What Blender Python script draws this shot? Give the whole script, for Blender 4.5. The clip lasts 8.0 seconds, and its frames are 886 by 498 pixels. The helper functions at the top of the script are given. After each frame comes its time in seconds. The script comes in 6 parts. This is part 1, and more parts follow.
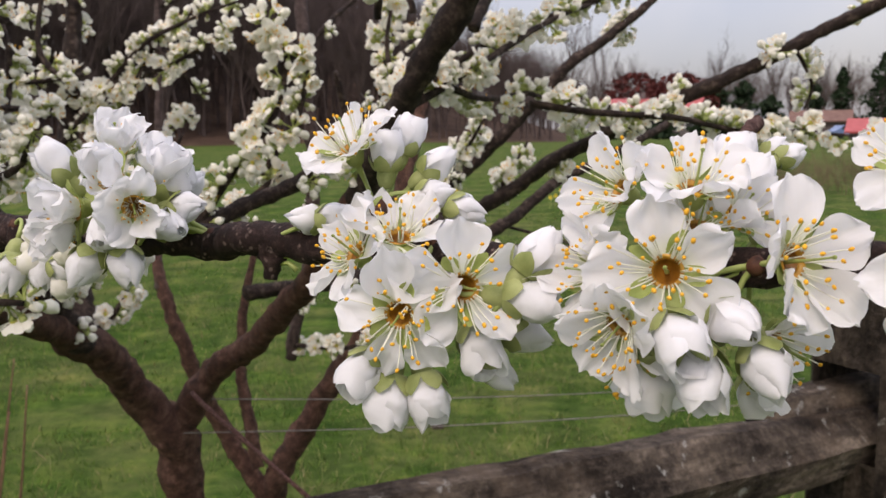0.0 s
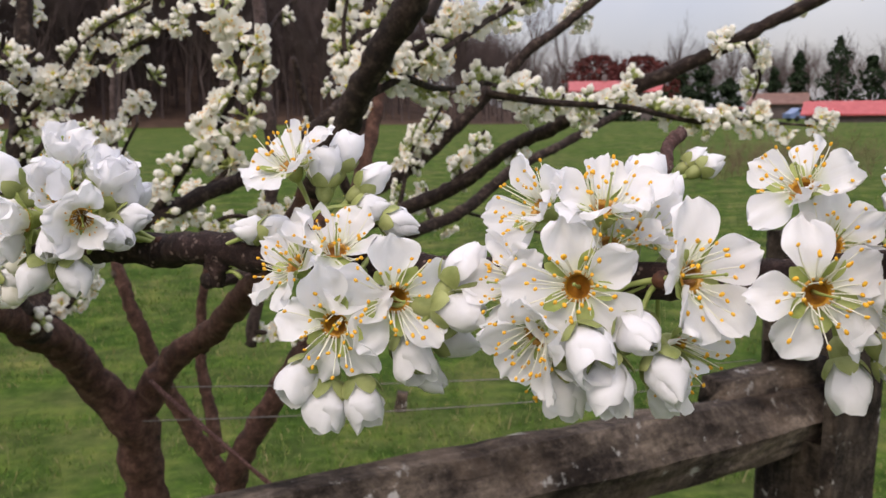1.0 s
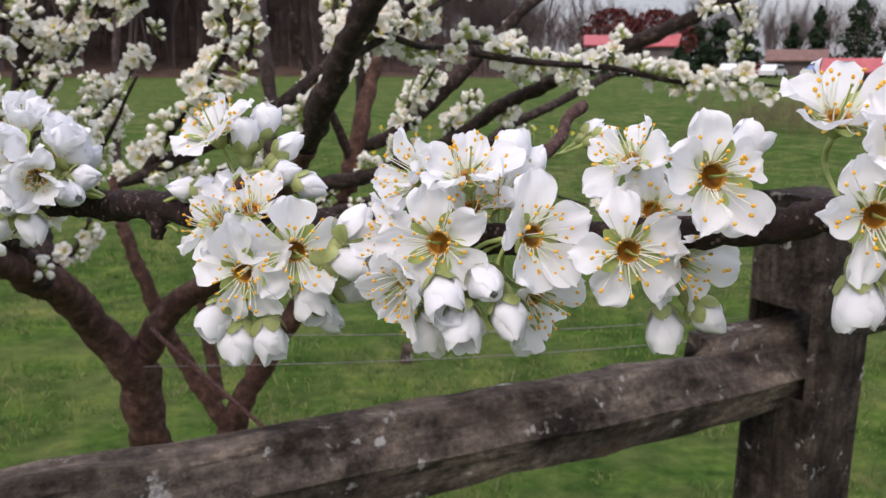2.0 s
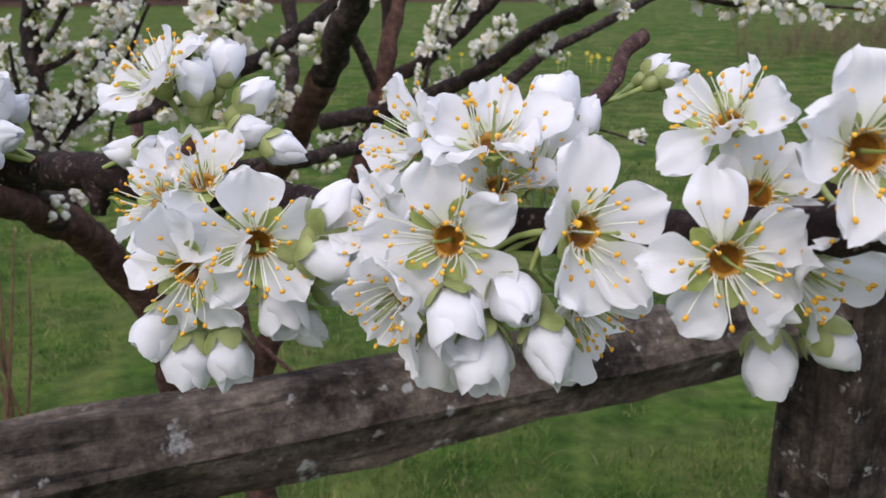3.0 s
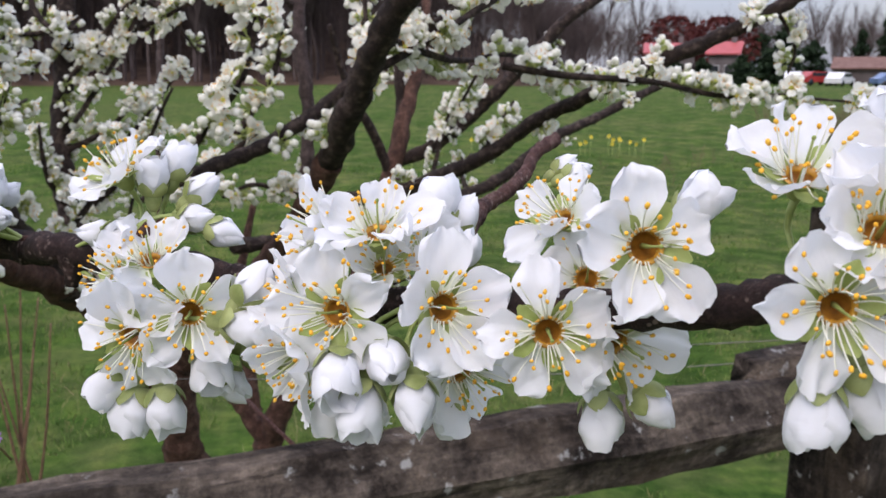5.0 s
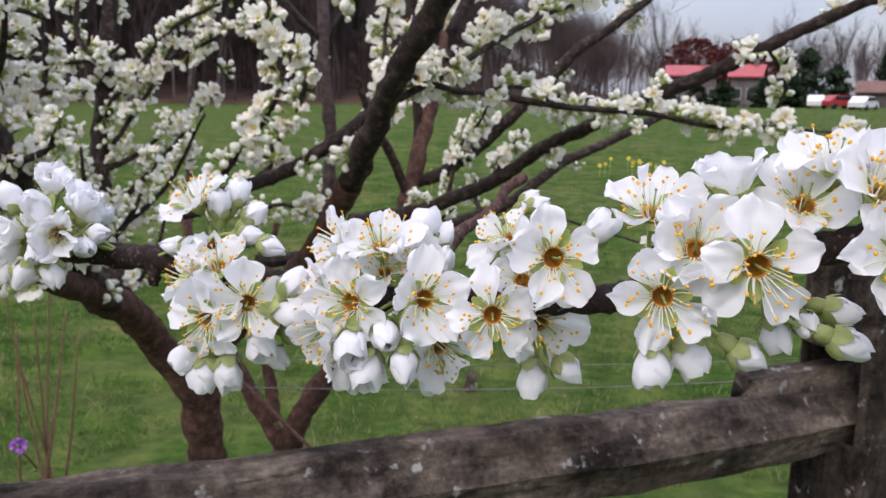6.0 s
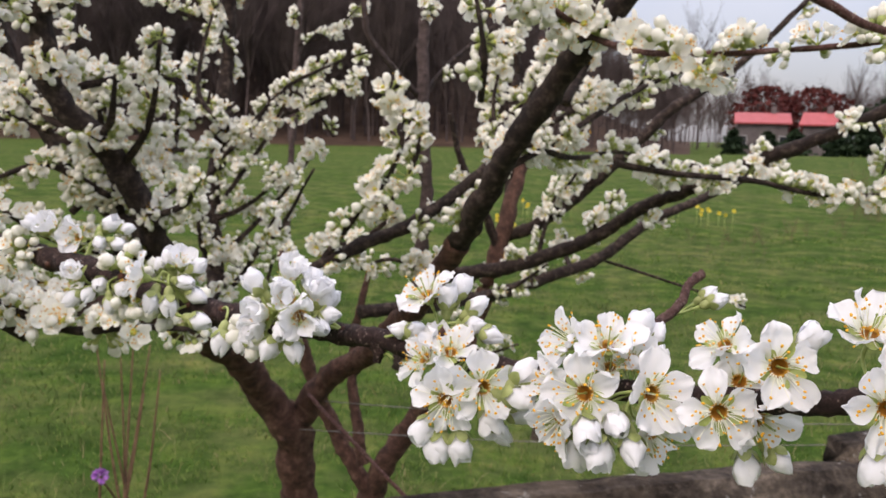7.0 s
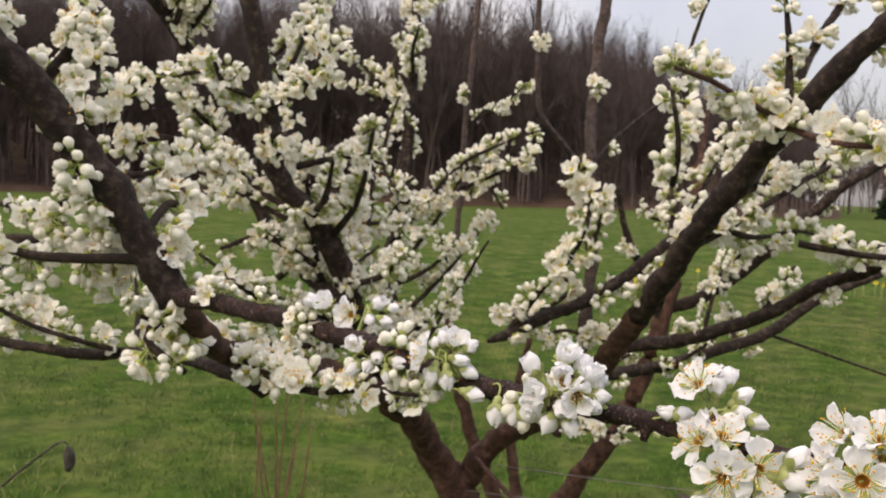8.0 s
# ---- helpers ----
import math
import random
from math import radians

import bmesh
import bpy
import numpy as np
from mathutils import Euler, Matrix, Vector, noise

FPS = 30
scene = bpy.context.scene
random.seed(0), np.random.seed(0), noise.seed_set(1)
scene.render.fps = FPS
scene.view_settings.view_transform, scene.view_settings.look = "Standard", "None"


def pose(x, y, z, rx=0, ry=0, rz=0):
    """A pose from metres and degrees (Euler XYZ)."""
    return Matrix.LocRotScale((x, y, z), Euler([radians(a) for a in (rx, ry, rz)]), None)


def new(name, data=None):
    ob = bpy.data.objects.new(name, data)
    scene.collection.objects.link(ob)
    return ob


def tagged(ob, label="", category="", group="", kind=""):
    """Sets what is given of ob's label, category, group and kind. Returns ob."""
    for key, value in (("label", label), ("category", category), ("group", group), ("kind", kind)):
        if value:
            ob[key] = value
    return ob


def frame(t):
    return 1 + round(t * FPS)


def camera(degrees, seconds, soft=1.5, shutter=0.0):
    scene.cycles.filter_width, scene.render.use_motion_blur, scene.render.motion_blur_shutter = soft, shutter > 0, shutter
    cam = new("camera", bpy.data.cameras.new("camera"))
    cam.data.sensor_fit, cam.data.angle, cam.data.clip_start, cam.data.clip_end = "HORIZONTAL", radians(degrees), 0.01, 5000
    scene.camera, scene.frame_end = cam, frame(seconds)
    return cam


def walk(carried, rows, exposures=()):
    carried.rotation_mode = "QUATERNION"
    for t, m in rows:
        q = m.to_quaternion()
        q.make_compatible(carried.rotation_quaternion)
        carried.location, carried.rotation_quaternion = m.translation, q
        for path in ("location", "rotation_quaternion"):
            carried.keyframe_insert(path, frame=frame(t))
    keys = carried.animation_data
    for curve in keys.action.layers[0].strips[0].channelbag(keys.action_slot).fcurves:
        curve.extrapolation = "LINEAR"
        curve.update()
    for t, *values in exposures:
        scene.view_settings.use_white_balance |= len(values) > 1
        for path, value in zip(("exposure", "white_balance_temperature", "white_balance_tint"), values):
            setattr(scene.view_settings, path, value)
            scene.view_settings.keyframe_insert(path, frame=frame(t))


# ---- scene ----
# the camera and its walk
cam = camera(54.9, 8.0, soft=1.5)
cam.data.dof.use_dof, cam.data.dof.focus_distance, cam.data.dof.aperture_fstop = True, 0.175, 66.0
PATH = [
    (0, -0.0302, 0.0432, 1.5366, 82.07, 0.56, 2.15),
    (0.3, -0.0406, 0.0606, 1.5377, 80.81, 0.31, 0.31),
    (0.5, -0.0416, 0.0645, 1.5377, 81.46, 0.88, 0.62),
    (0.7, -0.0383, 0.0598, 1.5404, 80.72, 0.15, -0.22),
    (1, -0.0240, 0.0339, 1.5439, 80.86, 0.46, -0.34),
    (1.5, -0.0039, 0.0065, 1.5459, 79.25, 0.12, -0.37),
    (1.7, 0.0000, 0.0000, 1.5500, 78.70, -0.00, 0.00),
    (2.8, 0.0035, 0.0551, 1.5475, 73.92, 0.09, 1.98),
    (3, 0.0044, 0.0596, 1.5486, 73.04, 0.47, 2.64),
    (3.5, 0.0086, 0.0520, 1.5525, 73.88, 0.71, 5.15),
    (4, 0.0175, 0.0478, 1.5534, 75.91, 0.37, 5.84),
    (4.5, 0.0216, 0.0373, 1.5570, 77.00, 0.13, 4.05),
    (4.7, 0.0255, 0.0367, 1.5547, 78.16, -0.08, 4.38),
    (5.8, 0.0375, 0.0120, 1.5598, 78.52, -0.21, 4.17),
    (6, 0.0426, -0.0275, 1.5659, 79.62, -0.61, 5.76),
    (6.2, 0.0390, -0.0581, 1.5721, 80.19, -0.77, 6.43),
    (6.5, 0.0208, -0.0629, 1.5780, 81.00, -1.14, 7.55),
    (7, -0.0008, -0.0673, 1.5875, 82.38, -1.45, 10.08),
    (7.5, -0.0222, -0.0891, 1.5973, 84.16, -1.77, 14.21),
    (7.7, -0.0344, -0.1050, 1.6023, 84.69, -1.27, 15.84),
    (8, -0.0444, -0.1305, 1.6049, 86.17, -1.94, 19.01),
]
EXPOSURES = [(0.0, 0.33, 7700, 20), (1.0, 0.37, 7600, 20), (1.7, 0.42, 7250, 20), (3.0, 0.26, 6750, 19), (3.6, 0.26, 6750, 19), (4.5, 0.43, 6700, 19), (5.8, 0.43, 6700, 19), (6.5, 0.48, 7250, 20), (7.2, 0.46, 7650, 19), (8.0, 0.41, 8350, 17)]
walk(cam, [(t, pose(*p)) for t, *p in PATH], EXPOSURES)

# ---- light: a bright, even overcast sky
SUN_EL, SUN_AZ = 48.0, 205.0
world = bpy.data.worlds.new("sky")
scene.world = world
world.use_nodes = True
wn, wl = world.node_tree.nodes, world.node_tree.links
wn.clear()
sky = wn.new("ShaderNodeTexSky")
sky.sky_type, sky.sun_disc = "NISHITA", False
sky.sun_elevation, sky.sun_rotation = radians(SUN_EL), radians(SUN_AZ)
sky.dust_density, sky.ozone_density = 3.0, 2.0
sky_light = wn.new("ShaderNodeBackground")
sky_light.inputs["Strength"].default_value = 0.06
cloud_light = wn.new("ShaderNodeBackground")
geo = wn.new("ShaderNodeTexCoord")
cloud = wn.new("ShaderNodeTexNoise")
cloud.inputs["Scale"].default_value, cloud.inputs["Detail"].default_value = 3.0, 5.0
ramp = wn.new("ShaderNodeValToRGB")
ramp.color_ramp.elements[0].position, ramp.color_ramp.elements[0].color = 0.3, (0.5, 0.59, 0.82, 1)
ramp.color_ramp.elements[1].position, ramp.color_ramp.elements[1].color = 0.7, (0.8, 0.84, 0.95, 1)
both = wn.new("ShaderNodeAddShader")
out = wn.new("ShaderNodeOutputWorld")
wl.new(sky.outputs[0], sky_light.inputs["Color"])
wl.new(geo.outputs["Generated"], cloud.inputs["Vector"])
wl.new(cloud.outputs["Fac"], ramp.inputs["Fac"])
# an overcast sky is brighter overhead than along the horizon
split = wn.new("ShaderNodeSeparateXYZ")
rise = wn.new("ShaderNodeMapRange")
rise.inputs["From Min"].default_value, rise.inputs["From Max"].default_value = 0.0, 0.9
rise.inputs["To Min"].default_value, rise.inputs["To Max"].default_value = 0.27, 1.52
wl.new(geo.outputs["Generated"], split.inputs[0])
wl.new(split.outputs["Z"], rise.inputs["Value"])
wl.new(rise.outputs[0], cloud_light.inputs["Strength"])
wl.new(ramp.outputs["Color"], cloud_light.inputs["Color"])
wl.new(sky_light.outputs[0], both.inputs[0])
wl.new(cloud_light.outputs[0], both.inputs[1])
wl.new(both.outputs[0], out.inputs["Surface"])
sun_data = bpy.data.lights.new("sun", "SUN")
sun_data.energy, sun_data.angle, sun_data.color = 0.9, radians(25), (1.0, 0.96, 0.9)
sun = new("sun", sun_data)
sun.matrix_world = pose(0, 0, 20, 90 - SUN_EL, 0, 180 - SUN_AZ)


# ---- materials
def node_mat(name, rough=0.8, spec=0.3):
    mat = bpy.data.materials.new(name)
    mat.use_nodes = True
    nt = mat.node_tree
    p = nt.nodes["Principled BSDF"]
    p.inputs["Roughness"].default_value = rough
    p.inputs["Specular IOR Level"].default_value = spec
    return mat, nt, p


def noise_tex(nt, scale, detail=4.0, rough=0.6, stretch=None, coords="Object"):
    tc = nt.nodes.new("ShaderNodeTexCoord")
    n = nt.nodes.new("ShaderNodeTexNoise")
    n.inputs["Scale"].default_value, n.inputs["Detail"].default_value, n.inputs["Roughness"].default_value = scale, detail, rough
    if stretch:
        mp = nt.nodes.new("ShaderNodeMapping")
        mp.inputs["Scale"].default_value = stretch
        nt.links.new(tc.outputs[coords], mp.inputs["Vector"])
        nt.links.new(mp.outputs["Vector"], n.inputs["Vector"])
    else:
        nt.links.new(tc.outputs[coords], n.inputs["Vector"])
    return n


def color_ramp(nt, source, stops):
    r = nt.nodes.new("ShaderNodeValToRGB")
    els = r.color_ramp.elements
    while len(els) < len(stops):
        els.new(0.5)
    for e, (p, c) in zip(els, stops):
        e.position, e.color = p, (*c, 1)
    nt.links.new(source, r.inputs["Fac"])
    return r


def mix_col(nt, fac, a, b, mode="MIX"):
    m = nt.nodes.new("ShaderNodeMix")
    m.data_type, m.blend_type = "RGBA", mode
    sockets = [s for s in m.inputs if s.type == "RGBA"]
    for value, sock in ((fac, m.inputs[0]), (a, sockets[0]), (b, sockets[1])):
        if hasattr(value, "links"):
            nt.links.new(value, sock)
        elif isinstance(value, tuple):
            sock.default_value = (*value, 1)
        else:
            sock.default_value = value
    return [s for s in m.outputs if s.type == "RGBA"][0]


def bump(nt, p, source, strength, distance):
    b = nt.nodes.new("ShaderNodeBump")
    b.inputs["Strength"].default_value, b.inputs["Distance"].default_value = strength, distance
    nt.links.new(source, b.inputs["Height"])
    nt.links.new(b.outputs["Normal"], p.inputs["Normal"])


def petal_mat(name, claw_tint, dull, bright, through_=(0.88, 0.89, 0.9)):
    """White petal that lets some light through, with faint veins; claw_tint: greenish towards the petal's base."""
    mat, nt, p = node_mat(name, 0.55, 0.25)
    veins = noise_tex(nt, 260, 3, 0.6, (1.0, 0.22, 1.0))
    col = color_ramp(nt, veins.outputs["Fac"], [(0.3, dull), (0.6, bright)])
    tc = nt.nodes.new("ShaderNodeTexCoord")
    split_ = nt.nodes.new("ShaderNodeSeparateXYZ")
    nt.links.new(tc.outputs["Object"], split_.inputs[0])
    reach = nt.nodes.new("ShaderNodeMapRange")
    reach.inputs["From Min"].default_value, reach.inputs["From Max"].default_value = 0.0008, 0.0036
    reach.inputs["To Min"].default_value, reach.inputs["To Max"].default_value = 0.55, 0.0
    nt.links.new(split_.outputs["Y"], reach.inputs["Value"])
    tinted = mix_col(nt, reach.outputs[0], col.outputs["Color"], (0.7, 0.76, 0.42)) if claw_tint else col.outputs["Color"]
    nt.links.new(tinted, p.inputs["Base Color"])
    bump(nt, p, veins.outputs["Fac"], 0.5, 0.0008)
    thin = nt.nodes.new("ShaderNodeBsdfTranslucent")
    thin.inputs["Color"].default_value = (*through_, 1)
    mixer = nt.nodes.new("ShaderNodeMixShader")
    mixer.inputs["Fac"].default_value = 0.42
    nt.links.new(p.outputs["BSDF"], mixer.inputs[1])
    nt.links.new(thin.outputs["BSDF"], mixer.inputs[2])
    nt.links.new(mixer.outputs[0], nt.nodes["Material Output"].inputs["Surface"])
    return mat


def plain_mat(name, dark, light, scale, rough=0.6, spec=0.3, relief=0.0, glow=0.0):
    """A mottled surface between two colours, with fine relief. glow: share of light let through."""
    mat, nt, p = node_mat(name, rough, spec)
    n = noise_tex(nt, scale, 4)
    col = color_ramp(nt, n.outputs["Fac"], [(0.3, dark), (0.7, light)])
    nt.links.new(col.outputs["Color"], p.inputs["Base Color"])
    if relief:
        bump(nt, p, n.outputs["Fac"], 0.6, relief)
    if glow:
        thin = nt.nodes.new("ShaderNodeBsdfTranslucent")
        nt.links.new(col.outputs["Color"], thin.inputs["Color"])
        mixer = nt.nodes.new("ShaderNodeMixShader")
        mixer.inputs["Fac"].default_value = glow
        nt.links.new(p.outputs["BSDF"], mixer.inputs[1])
        nt.links.new(thin.outputs["BSDF"], mixer.inputs[2])
        nt.links.new(mixer.outputs[0], nt.nodes["Material Output"].inputs["Surface"])
    return mat


def bark_mat(name, dark, mid, light, size, lenticels):
    """Bark with blotches, fine cracks and pale breathing pores. size: metres of the coarse blotches."""
    mat, nt, p = node_mat(name, 0.75, 0.3)
    coarse = noise_tex(nt, 1 / size, 5, 0.65)
    fine = noise_tex(nt, 7 / size, 6, 0.7)
    base = color_ramp(nt, coarse.outputs["Fac"], [(0.3, dark), (0.52, mid), (0.75, light)])
    grain = color_ramp(nt, fine.outputs["Fac"], [(0.35, (0.38, 0.38, 0.38)), (0.65, (1.2, 1.2, 1.2))])
    col = mix_col(nt, 0.8, base.outputs["Color"], grain.outputs["Color"], "MULTIPLY")
    if lenticels:
        tc = nt.nodes.new("ShaderNodeTexCoord")
        v = nt.nodes.new("ShaderNodeTexVoronoi")
        v.inputs["Scale"].default_value = 780
        mp = nt.nodes.new("ShaderNodeMapping")
        mp.inputs["Scale"].default_value = (0.9, 0.9, 0.55)
        nt.links.new(tc.outputs["Object"], mp.inputs["Vector"])
        nt.links.new(mp.outputs["Vector"], v.inputs["Vector"])
        dots = color_ramp(nt, v.outputs["Distance"], [(0.22, (1, 1, 1)), (0.36, (0, 0, 0))])
        patch = noise_tex(nt, 240, 3)
        patch_ramp = color_ramp(nt, patch.outputs["Fac"], [(0.5, (0, 0, 0)), (0.6, (0.8, 0.8, 0.8))])
        fac = mix_col(nt, 1.0, dots.outputs["Color"], patch_ramp.outputs["Color"], "MULTIPLY")
        col = mix_col(nt, fac, col, (0.3, 0.22, 0.19))
    nt.links.new(col, p.inputs["Base Color"])
    bump(nt, p, fine.outputs["Fac"], 1.0, size * 0.45)
    return mat


PETAL = petal_mat("petal_cream", False, (0.87, 0.865, 0.78), (0.94, 0.935, 0.87), (0.92, 0.915, 0.82))
PETAL_BUD = petal_mat("petal_white_bud", False, (0.84, 0.85, 0.86), (0.9, 0.91, 0.93))
PETAL_NEAR = petal_mat("petal_white_veined", True, (0.84, 0.85, 0.86), (0.9, 0.91, 0.93))
SEPAL = plain_mat("sepal_green", (0.23, 0.3, 0.07), (0.46, 0.52, 0.19), 180, 0.5, 0.35, 0.0004, 0.2)
CALYX = plain_mat("calyx_green", (0.2, 0.25, 0.075), (0.4, 0.44, 0.18), 180, 0.5, 0.35, 0.0004, 0.2)
STALK = plain_mat("stalk_green", (0.22, 0.29, 0.07), (0.38, 0.44, 0.16), 150, 0.5, 0.35)
FILAMENT = plain_mat("filament_pale", (0.84, 0.85, 0.7), (0.92, 0.92, 0.84), 300, 0.5, 0.3, 0, 0.2)
ANTHER = plain_mat("anther_yellow", (0.7, 0.33, 0.02), (0.88, 0.52, 0.07), 700, 0.75, 0.2, 0.0004)
CUP = plain_mat("flower_cup_brown", (0.3, 0.13, 0.012), (0.62, 0.34, 0.035), 420, 0.35, 0.5, 0.0005)
HOLLOW = plain_mat("flower_cup_hollow", (0.15, 0.055, 0.006), (0.36, 0.16, 0.02), 400, 0.4, 0.4, 0.0004)
SCALE = plain_mat("bud_scale_brown", (0.03, 0.012, 0.008), (0.12, 0.048, 0.028), 350, 0.7, 0.3, 0.0006)
BARK_NEAR = bark_mat("bark_branch", (0.012, 0.006, 0.0055), (0.04, 0.02, 0.017), (0.13, 0.078, 0.068), 0.003, True)
BARK_TWIG = bark_mat("bark_twig", (0.045, 0.017, 0.013), (0.125, 0.056, 0.045), (0.26, 0.165, 0.14), 0.003, True)
BARK = bark_mat("bark_limb", (0.013, 0.008, 0.006), (0.046, 0.028, 0.021), (0.2, 0.145, 0.118), 0.009, False)
BARK_STEM = bark_mat("bark_stem", (0.05, 0.033, 0.03), (0.12, 0.082, 0.074), (0.22, 0.16, 0.145), 0.01, False)
BARK_TRUNK = bark_mat("bark_trunk", (0.045, 0.021, 0.014), (0.15, 0.072, 0.05), (0.33, 0.185, 0.13), 0.014, False)


# ---- helpers of this scene
def mesh_of(name, bm, mats, smooth=True):
    me = bpy.data.meshes.new(name)
    bm.to_mesh(me)
    bm.free()
    for m in mats if isinstance(mats, (list, tuple)) else [mats]:
        me.materials.append(m)
    if smooth:
        for p in me.polygons:
            p.use_smooth = True
    return me


def part(name, bm, mats, parent, label="", smooth=True):
    """Links a bmesh as one mesh under a thing or a part."""
    ob = new(name, mesh_of(name, bm, mats, smooth))
    ob.parent = parent
    return tagged(ob, label)


def put(name, me, parent, m=None):
    """Another object on a mesh that exists already."""
    ob = new(name, me)
    ob.parent = parent
    if m is not None:
        ob.matrix_basis = m
    return ob


def facing(place, normal, turn=0.0, size=1.0):
    """A pose whose z points along normal."""
    q = Vector(normal).normalized().to_track_quat("Z", "Y")
    return Matrix.Translation(place) @ q.to_matrix().to_4x4() @ pose(0, 0, 0, 0, 0, turn) @ Matrix.Scale(size, 4)


def smooth_line(points, step):
    """A Catmull-Rom line through rows of (x, y, z, radius), with a row about every step metres."""
    pts = [np.array(p, float) for p in points]
    pts = [2 * pts[0] - pts[1]] + pts + [2 * pts[-1] - pts[-2]]
    rows = []
    for a, b, c, d in zip(pts, pts[1:], pts[2:], pts[3:]):
        n = max(2, int(np.linalg.norm((c - b)[:3]) / step))
        for k in range(n):
            u = k / n
            rows.append(0.5 * (2 * b + (c - a) * u + (2 * a - 5 * b + 4 * c - d) * u * u + (3 * b - a - 3 * c + d) * u**3))
    rows.append(pts[-2])
    return rows


def kinked(rows, seed, amount):
    """The same line with small bends, as grown wood has them."""
    made_rows = []
    for i, r in enumerate(rows):
        fade = min(1.0, i / 3, (len(rows) - 1 - i) / 3)
        here = Vector(r[:3])
        off = noise.noise_vector(here * 9 + Vector((seed, 0, 0))) * 0.8 + noise.noise_vector(here * 24 + Vector((0, seed, 0))) * 0.45
        made_rows.append(np.array([*(here + off * amount * r[3] * fade), r[3]]))
    return made_rows


def tube(bm, points, step=0.02, sides=10, rough=0.06, knots=0.0, mat=0, seed=0.0, closed=True, kink=0.0):
    """Adds a tapered, slightly knobbly tube along rows of (x, y, z, radius). Returns the rows of its line."""
    rows = smooth_line(points, step)
    if kink:
        rows = kinked(rows, seed, kink)
    rings, up = [], Vector((0.13, 0.21, 0.97))
    for i, r in enumerate(rows):
        ahead = Vector((rows[min(i + 1, len(rows) - 1)] - rows[max(i - 1, 0)])[:3]).normalized()
        side = ahead.cross(up if abs(ahead.dot(up)) < 0.95 else Vector((1, 0, 0))).normalized()
        over = side.cross(ahead)
        ring, here, rad = [], Vector(r[:3]), max(r[3], 1e-4)
        swell = 1 + knots * max(0.0, noise.noise(Vector((i * step / 0.03, seed, 3.1)))) ** 2 * 3
        for k in range(sides):
            a = 2 * math.pi * k / sides
            way = side * math.cos(a) + over * math.sin(a)
            lump = 1 + rough * noise.noise((here + way * rad) / (rad * 1.3) + Vector((seed, 0, 0))) * 2
            ring.append(bm.verts.new(here + way * rad * swell * lump))
        rings.append(ring)
    for a, b in zip(rings, rings[1:]):
        for k in range(sides):
            f = bm.faces.new((a[k], a[(k + 1) % sides], b[(k + 1) % sides], b[k]))
            f.material_index = mat
    if closed:
        for ring in (rings[0][::-1], rings[-1]):
            f = bm.faces.new(ring)
            f.material_index = mat
    return rows


# ---- parts of a plum blossom, built at true size (one flower about 25 mm across)
rng = random.Random(7)


def add_petal(bm, length, width, cup, lift, ruffle, seed, m=None, mat=0, nu=6, nv=7, claw=0.2):
    """An obovate petal that starts at the origin and runs along +y, rising by lift and hollowed by cup, with an uneven rim."""
    grid = []
    skew = 0.25 * noise.noise(Vector((seed * 1.3, 4.0, 1.0)))
    fold = noise.noise(Vector((seed * 0.7, 1.0, 9.0)))
    curl, notch = 0.28 * noise.noise(Vector((seed * 0.43, 6.1, 2.0))), max(0.0, 0.3 * noise.noise(Vector((seed * 0.91, 2.2, 5.0))))
    for i in range(nv + 1):
        s = i / nv
        half = width * 0.5 * (claw + (1 - claw) * math.sin(math.pi / 2 * s / 0.66) ** 1.25 if s < 0.66 else math.sqrt(1 - ((s - 0.66) / 0.38) ** 2))
        row = []
        for j in range(nu + 1):
            u = 2 * j / nu - 1
            edge = abs(u)
            rim = noise.noise(Vector((u * 2.1 + seed, seed * 0.37, s * 1.5))) + 0.5 * noise.noise(Vector((u * 6.3, seed * 1.9, s * 4)))
            y = length * (s - 0.06 * edge**2 * s - 0.05 * edge**2.4 * s**4 - notch * math.exp(-((u - 0.1) / 0.28) ** 2) * s**6 + 0.048 * ruffle * rim * s**3)
            z = lift * length * math.sin(s * 1.5) ** 1.2 + cup * length * (edge**2 * 0.35 * math.sin(math.pi * s) + 0.5 * s**2 - 0.35 * s)
            z += ruffle * length * s * (0.13 * noise.noise(Vector((u * 1.9 + seed, s * 2.6, seed * 1.7))) + 0.07 * edge**2 * noise.noise(Vector((s * 6, u * 3, seed))))
            z += 0.22 * fold * length * s**3 * ruffle * (0.5 + 0.5 * u)
            z += curl * length * s**3 * ruffle + 0.014 * ruffle * length * s * s * math.sin(u * 8 + seed)
            x = half * u * (1 + 0.1 * ruffle * rim * edge) + skew * length * s * s * 0.35
            v = Vector((x, y, z))
            row.append(bm.verts.new(m @ v if m else v))
        grid.append(row)
    for a, b in zip(grid, grid[1:]):
        for j in range(nu):
            f = bm.faces.new((a[j], a[j + 1], b[j + 1], b[j]))
            f.material_index = mat


